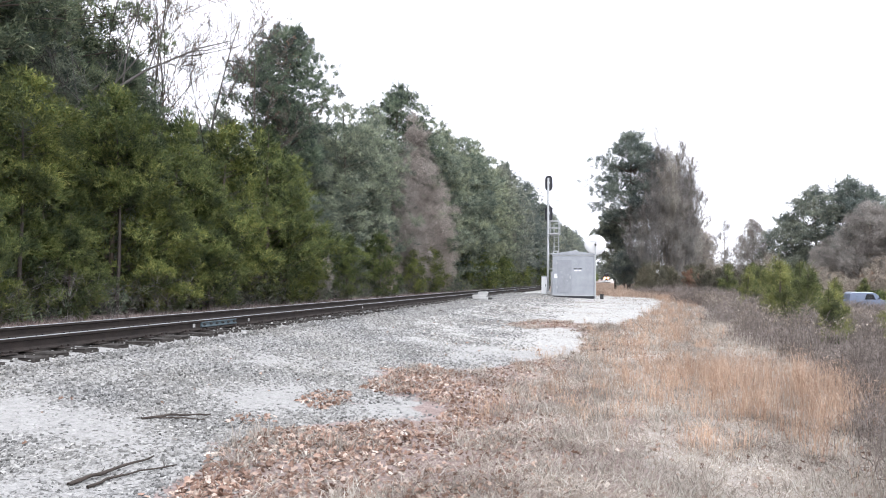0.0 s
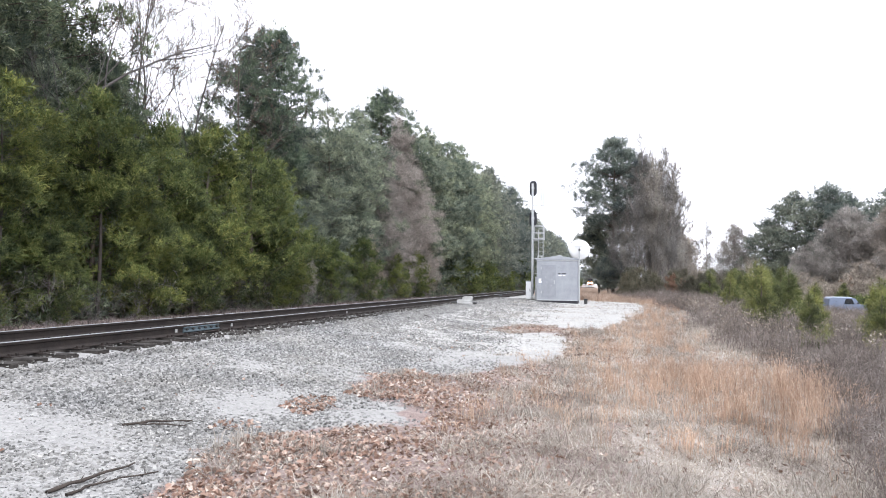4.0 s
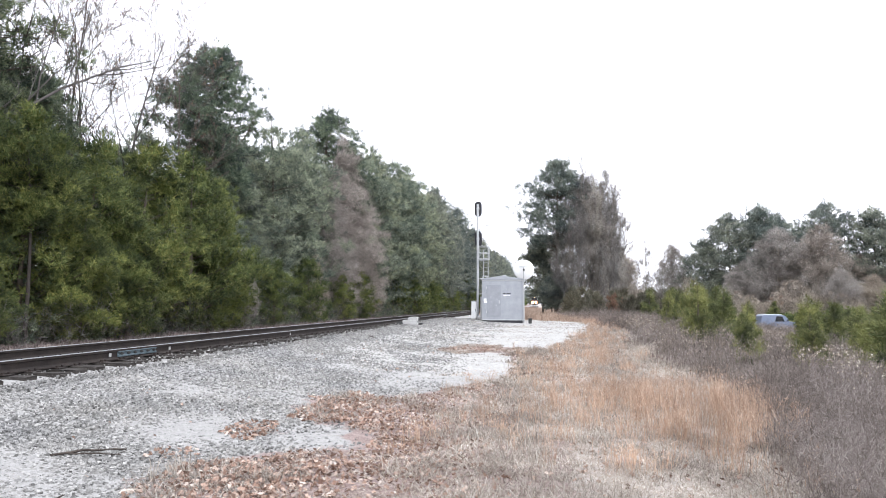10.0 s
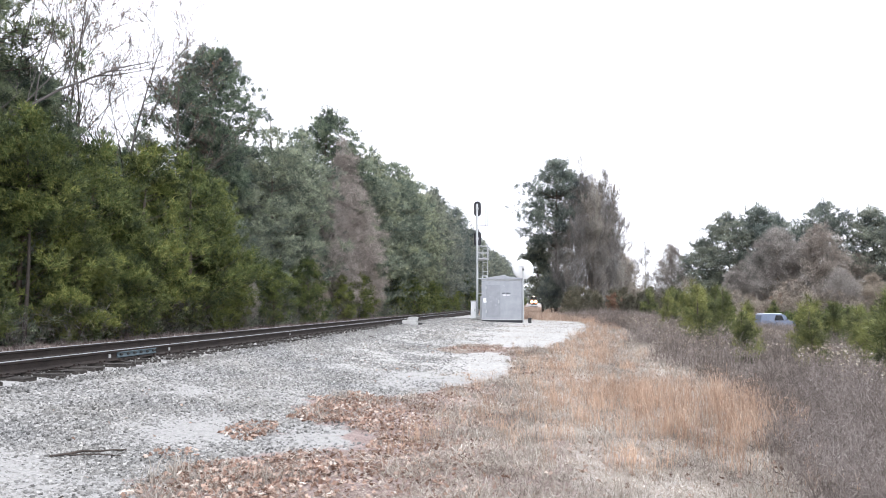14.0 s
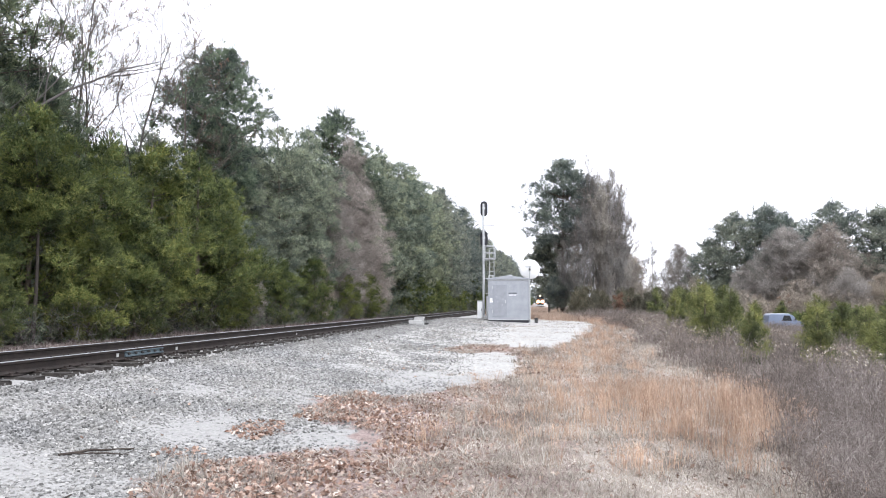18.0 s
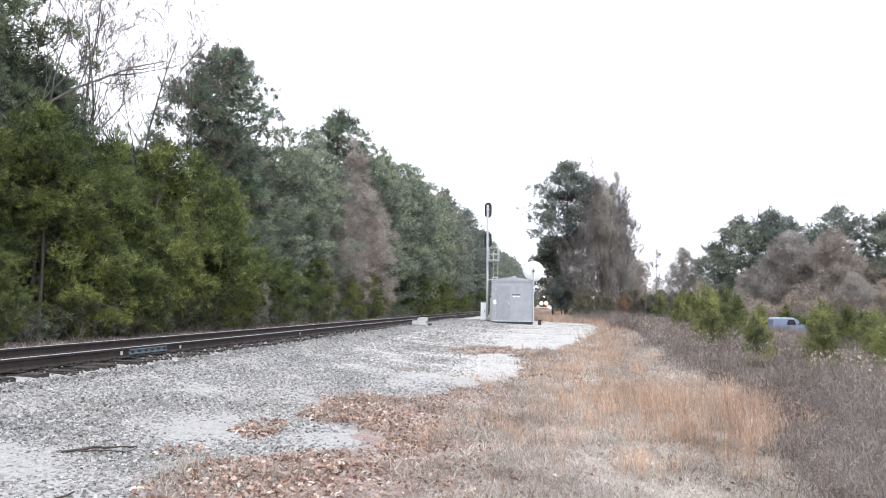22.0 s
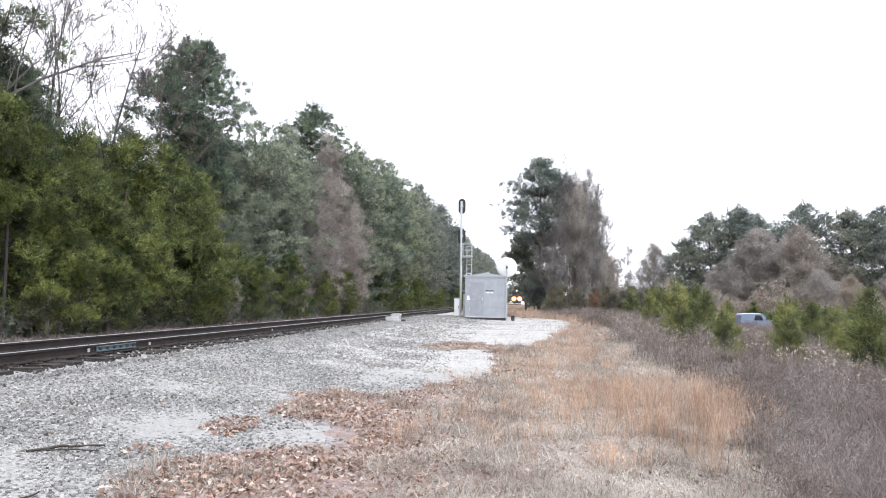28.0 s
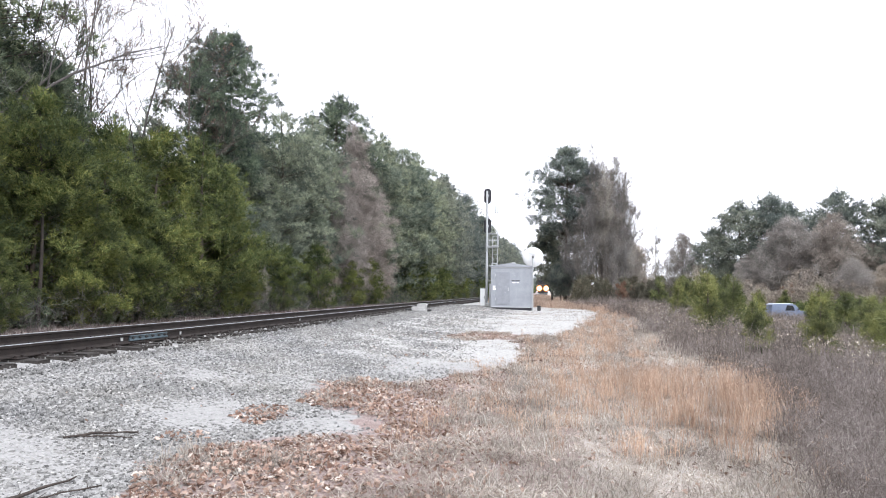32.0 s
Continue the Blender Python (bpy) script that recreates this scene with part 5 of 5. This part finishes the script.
    bowl = part("reflector_or_glow_disc", bm, WHITE, dish, "white round dish seen from its back")
    bowl.matrix_basis = pose(0.02, 0.18, 3.06, -82, 0, 8)
    part("mount", boxed(-0.05, 0.05, -0.05, 0.2, 3.0, 3.12, 0.01), DARK, dish)
    part("brace", boxed(-0.3, 0.3, 0.1, 0.14, 3.26, 3.29, 0.005), GALV, dish)
    part("feed_arm", rodded((0.02, 0.2, 2.75), (0.05, 1.0, 3.1), 0.02), GALV, dish)
    part("feed_horn", rodded((0.05, 0.95, 3.05), (0.05, 1.0, 3.3), 0.05, 0.035), DARK, dish)

    pedestal = tagged(empty("junction_pedestal", pose(-0.82, 40.2, PAD)), "short dark cable pedestal beside the equipment house", "pedestal")
    part("body", boxed(-0.1, 0.1, -0.08, 0.08, -0.05, 0.22, 0.02), DARK, pedestal)
    part("cap", boxed(-0.12, 0.12, -0.1, 0.1, 0.2, 0.25, 0.015), DARK, pedestal)


build_house()


def head_outline(w, h, n=12):
    """A tall plate with round ends."""
    pts = [(w * math.cos(3.1416 * i / n), h - w + w * math.sin(3.1416 * i / n)) for i in range(n + 1)]
    return pts + [(-x, -z) for x, z in pts]


def build_signal():
    z0 = float(land(-4.18, 43))
    sig = tagged(empty("railway_signal", pose(-4.17, 43, z0)), "two-headed railway signal on a galvanised mast with a ladder", "railway signal")
    part("foundation", boxed(-0.38, 0.38, -0.38, 0.38, -0.3, 0.16, 0.02), CONCRETE, sig)
    part("mast", rodded((0, 0, 0.1), (0, 0, 7.35), 0.075, 0.068, 16), GALV, sig)
    part("base_flange", rodded((0, 0, 0.14), (0, 0, 0.24), 0.2, 0.12, 16), GALV, sig)
    for z in (7.05 - 0.0, 5.12):
        unit = part("signal_head", prism(head_outline(0.235, 0.5), "y", 0.16, 0.185, 0.004), BLACK, sig, "black oval backplate with three lamp units")
        unit.matrix_basis = pose(0.02, 0, z)
        for dz in (-0.27, 0, 0.27):
            part("lamp_housing", rod(rodded((0, 0.19, dz), (0, 0.3, dz), 0.11, None, 16), (0, 0.3, dz + 0.02), (0, 0.5, dz), 0.12, 0.11, 16), BLACK, unit)
        part("back_case", boxed(-0.12, 0.12, 0.05, 0.16, -0.38, 0.38, 0.02), BLACK, unit)
        part("clamp", boxed(-0.09, 0.09, -0.09, 0.1, -0.06, 0.06, 0.01), GALV, unit)
    # ladder on the off side
    for sx in (0.36, 0.66):
        part("ladder_rail", rodded((sx, 0.1, 0.1), (sx, 0.1, 4.9 if sx > 0.5 else 4.4), 0.022), GALV, sig)
    for i in range(15):
        part("rung", rodded((0.36, 0.1, 0.4 + i * 0.29), (0.66, 0.1, 0.4 + i * 0.29), 0.013, None, 6), GALV, sig)
    for z in (1.6, 2.55, 3.72):
        part("bracket", rodded((0, 0, z), (0.66, 0.1, z + 0.05), 0.025), GALV, sig)
    stage = part("platform", boxed(0.1, 0.72, -0.35, 0.4, 3.78, 3.83, 0.008), GALV, sig)
    for a, b in (((0.1, -0.35), (0.72, -0.35)), ((0.72, -0.35), (0.72, 0.4)), ((0.72, 0.4), (0.1, 0.4))):
        for z in (4.2, 4.62):
            part("rail_bar", rodded((*a, z), (*b, z), 0.016, None, 6), GALV, stage)
        part("rail_post", rodded((*b, 3.8), (*b, 4.64), 0.018, None, 6), GALV, stage)
    part("rail_post", rodded((0.1, -0.35, 3.8), (0.1, -0.35, 4.64), 0.018, None, 6), GALV, stage)
    part("antenna_arm", rodded((0, 0, 5.95), (0.7, 0, 5.95), 0.03), GALV, sig)
    for x in (0.55, 0.68):
        part("antenna", rodded((x, 0, 5.9), (x, 0, 7.3), 0.03, 0.02, 8), GALV, sig)
    part("cable_frame", boxed(0.3, 0.36, 0.0, 0.06, 2.2, 2.75, 0.005), GALV, sig)
    part("meter_frame", boxed(0.3, 0.62, 0.0, 0.06, 2.7, 2.76, 0.005), GALV, sig)
    part("meter_frame_side", boxed(0.56, 0.62, 0.0, 0.06, 2.2, 2.7, 0.005), GALV, sig)

    case = tagged(empty("instrument_case", pose(-4.36, 42.6, float(land(-4.36, 42.6)))), "tall narrow white instrument case on a post", "instrument case")
    part("body", boxed(-0.16, 0.16, -0.14, 0.14, 0.05, 1.12, 0.015), WHITE, case)
    part("lid", boxed(-0.18, 0.18, -0.16, 0.16, 1.1, 1.16, 0.01), GALV, case)
    part("foot", boxed(-0.12, 0.12, -0.1, 0.1, -0.1, 0.06, 0.005), CONCRETE, case)
    part("handle", boxed(0.08, 0.11, -0.17, -0.14, 0.5, 0.65, 0.004), DARK, case)
    case = tagged(empty("instrument_case", pose(-3.84, 42.5, float(land(-3.86, 42.5)))), "slim grey instrument case beside the signal mast", "instrument case")
    part("body", boxed(-0.11, 0.11, -0.1, 0.1, 0.05, 1.42, 0.012), GALV, case)
    part("lid", boxed(-0.13, 0.13, -0.12, 0.12, 1.4, 1.45, 0.008), GALV, case)
    part("foot", boxed(-0.09, 0.09, -0.08, 0.08, -0.1, 0.06, 0.005), CONCRETE, case)


build_signal()


def build_trackside_box():
    bx = tagged(empty("trackside_box", pose(-6.22, 31.6, 0.60)), "low weathered white equipment box at the tie ends", "equipment box")
    part("base", boxed(-0.34, 0.36, -0.28, 0.28, 0, 0.1, 0.015), PALE, bx)
    part("lower_case", boxed(-0.36, 0.3, -0.26, 0.26, 0.09, 0.2, 0.02), PALE, bx)
    part("cover", prism([(-0.12, 0.19), (0.36, 0.19), (0.34, 0.34), (0.27, 0.37), (-0.04, 0.37), (-0.1, 0.32)], "y", -0.22, 0.22, 0.012), PALE, bx)
    for k in range(4):
        part("rib", boxed(-0.34 + 0.1 * k, -0.3 + 0.1 * k, -0.275, 0.275, 0.1, 0.225 + 0.005 * k, 0.008), PALE, bx)
    part("latch", boxed(0.355, 0.4, -0.06, 0.06, 0.2, 0.3, 0.01), DARK, bx)
    part("lug", boxed(-0.66, -0.34, -0.12, 0.12, 0.0, 0.13, 0.03), DARK, bx)
    part("lug", boxed(0.34, 0.56, -0.08, 0.08, 0.0, 0.1, 0.02), DARK, bx)


build_trackside_box()


def build_sticks():
    rnd = random.Random(12)

    def stick(pts, r, label, name="stick"):
        w, fine = Wood(), []
        for a, b in zip(pts, pts[1:]):
            for k in range(4):
                p = Vector(a).lerp(Vector(b), k / 4)
                fine.append(p + Vector((rnd.gauss(0, 0.008), rnd.gauss(0, 0.012), rnd.gauss(0, 0.004))))
        fine.append(Vector(pts[-1]))
        w.tube(fine, [r * (1 - 0.6 * i / len(fine)) * rnd.uniform(0.75, 1.2) for i in range(len(fine))], 6)
        for k in (3, 7):
            if k < len(fine):
                w.tube([fine[k], fine[k] + Vector((rnd.uniform(-0.09, 0.09), rnd.uniform(0.03, 0.12), 0.02))], [r * 0.45, 0.002], 4)
        ob = new(name, w.mesh(name, STICK))
        return tagged(ob, label, "stick", "broken sticks on the gravel")

    def on(x, y, up=0.02):
        return (x, y, float(land(x, y)) + up)
    stick([on(-4.27, 5.48), on(-4.15, 5.7, 0.035), on(-4.05, 5.85, 0.03), on(-3.93, 6.05, 0.02)], 0.015, "dark rotten stick lying on the gravel")
    stick([on(-4.2, 5.62), on(-4.0, 5.75, 0.03), on(-3.86, 5.86, 0.02)], 0.009, "thin dark stick beside another on the gravel")
    stick([on(-3.62, 3.9), on(-3.56, 4.25, 0.035), on(-3.55, 4.7, 0.03)], 0.016, "broken grey branch lying on the gravel")
    stick([on(-3.5, 3.95), on(-3.45, 4.3, 0.03), on(-3.3, 4.65, 0.02)], 0.011, "broken grey branch beside another on the gravel")
    stick([on(-5.55, 21.3, 0.06), on(-5.4, 21.2, 0.05), on(-5.3, 20.9, 0.03)], 0.018, "dark splinter of wood on the ballast slope")


build_sticks()


def build_van():
    x, y = 24.2, 76.5
    van = tagged(empty("van", pose(x, y, float(land(x, y)), 0, 0, 6)), "faded light blue van parked in the field behind saplings", "van")
    van.scale = (0.84, 0.84, 0.84)
    side = [(-2.15, 0.45), (2.05, 0.45), (2.15, 0.8), (2.05, 1.18), (1.3, 1.32), (0.8, 2.0), (0.3, 2.13), (-1.8, 2.13), (-2.08, 1.98), (-2.2, 1.15)]
    part("body", prism(side, "y", -0.92, 0.92, 0.05), BLUE, van)
    part("roof", boxed(-1.9, 0.45, -0.86, 0.86, 2.06, 2.17, 0.04), ROOF_BLUE, van, "roof painted paler for the sky's reflection")
    part("side_window", prism([(-0.5, 1.3), (0.7, 1.3), (0.42, 1.92), (-0.28, 1.96)], "y", -0.935, -0.912, 0.004), GLASS, van)
    part("side_window", prism([(-0.5, 1.3), (0.7, 1.3), (0.42, 1.92), (-0.28, 1.96)], "y", 0.912, 0.935, 0.004), GLASS, van)
    part("windscreen", prism([(1.31, 1.36), (1.33, 1.37), (0.87, 1.98), (0.85, 1.97)], "y", -0.76, 0.76), GLASS, van)
    part("bumper", boxed(2.06, 2.22, -0.85, 0.85, 0.45, 0.62, 0.03), DARK, van)
    part("bumper", boxed(-2.28, -2.12, -0.85, 0.85, 0.45, 0.62, 0.03), DARK, van)
    for sy in (-0.6, 0.6):
        part("headlight", boxed(2.02, 2.14, sy - 0.16, sy + 0.16, 0.78, 0.95, 0.02), WHITE, van)
    part("mirror", boxed(0.98, 1.1, -1.12, -0.94, 1.36, 1.54, 0.02), DARK, van)
    part("door_seam", boxed(-0.22, -0.2, -0.926, -0.915, 0.6, 1.9), DARK, van)
    for wx in (-1.35, 1.35):
        for wy in (-0.82, 0.82):
            wheel = part("wheel", rodded((wx, wy - 0.1, 0.34), (wx, wy + 0.1, 0.34), 0.34, None, 24), TYRE, van)
            part("hub", rodded((wx, wy - 0.11, 0.34), (wx, wy + 0.11, 0.34), 0.18, None, 16), GALV, wheel)


build_van()


def build_train():
    loco = tagged(empty("locomotive"), "dark diesel locomotive with glowing ditch lights approaching on the track", "locomotive")
    part("frame", boxed(-1.5, 1.5, 0.3, 20, 1.05, 1.4, 0.03), DARK, loco)
    part("nose", prism([(0.9, 1.4), (2.4, 1.4), (2.4, 2.75), (1.3, 2.75), (0.95, 2.5)], "x", -0.95, 0.95, 0.06), LOCO, loco)
    cab = part("cab", prism([(2.4, 1.4), (5.2, 1.4), (5.2, 4.4), (4.8, 4.62), (2.8, 4.62), (2.35, 4.3)], "x", -1.5, 1.5, 0.06), LOCO, loco)
    for sx in (-1, 1):
        part("windscreen", boxed(sx * 0.75 - 0.5, sx * 0.75 + 0.5, 2.3, 2.37, 3.25, 3.95, 0.01), GLASS, cab)
    part("hood", boxed(-0.95, 0.95, 5.2, 19.4, 1.4, 4.35, 0.08), LOCO, loco)
    part("radiator", boxed(-1.45, 1.45, 16.4, 19, 3.4, 4.5, 0.06), LOCO, loco)
    part("headlight_case", boxed(-0.4, 0.4, 2.24, 2.36, 4.12, 4.45, 0.03), DARK, loco)
    for sx in (-0.17, 0.17):
        part("headlight", rodded((sx, 2.222, 4.28), (sx, 2.23, 4.28), 0.1, None, 16), HEAD, loco)
    for sx in (-0.95, 0.95):
        # oversized lens and an added glowing disc behind it stand in for lamp glare
        part("ditch_light", rodded((sx, 0.18, 1.62), (sx, 0.19, 1.62), 0.5, None, 20), LAMP, loco, "glowing ditch light")
        part("reflector_or_glow_disc", rodded((sx, 0.192, 1.62), (sx, 0.2, 1.62), 0.86, None, 24), LAMP_GLOW, loco, "orange disc for the glow around a ditch light")
        part("ditch_light_case", rodded((sx, 0.205, 1.62), (sx, 0.5, 1.62), 0.88, 0.3, 20), DARK, loco)
    part("pilot", prism([(0.25, 0.15), (0.75, 0.15), (0.75, 1.05), (0.4, 1.05)], "x", -1.4, 1.4, 0.03), DARK, loco)
    part("coupler", boxed(-0.16, 0.16, -0.4, 0.4, 0.75, 1.0, 0.04), DARK, loco)
    part("fuel_tank", boxed(-1.35, 1.35, 7.6, 12.6, 0.4, 1.1, 0.12), DARK, loco)
    for sx in (-1.35, 1.35):
        part("handrail", rodded((sx, 0.5, 2.3), (sx, 2.4, 2.3), 0.02, None, 6), GALV, loco)
        part("handrail_post", rodded((sx, 0.5, 1.35), (sx, 0.5, 2.32), 0.02, None, 6), GALV, loco)
    for y in (2.6, 4.4, 6.2, 13.8, 15.6, 17.4):
        for sx in (-RAIL_X, RAIL_X):
            part("wheel", rodded((sx - 0.06, y, 0.51), (sx + 0.06, y, 0.51), 0.51, None, 24), DARK, loco)
    for y in (4.4, 15.6):
        for sx in (-1.05, 1.05):
            part("truck_frame", boxed(sx - 0.08, sx + 0.08, y - 2.5, y + 2.5, 0.45, 0.85, 0.05), DARK, loco)
    return loco


locomotive = build_train()


def train_at(y):
    """The front of the train, y metres along, turned with the bend."""
    slope = math.degrees(math.atan2(float(bend(y + 16)) - float(bend(y)), 16))
    return pose(TRACK_X + float(bend(y)), y, RAIL_Z, 0, 0, -slope)


def motions():
    walk(locomotive, [(2.0 * k, train_at(470 - 17.2 * k)) for k in range(17)])


motions()
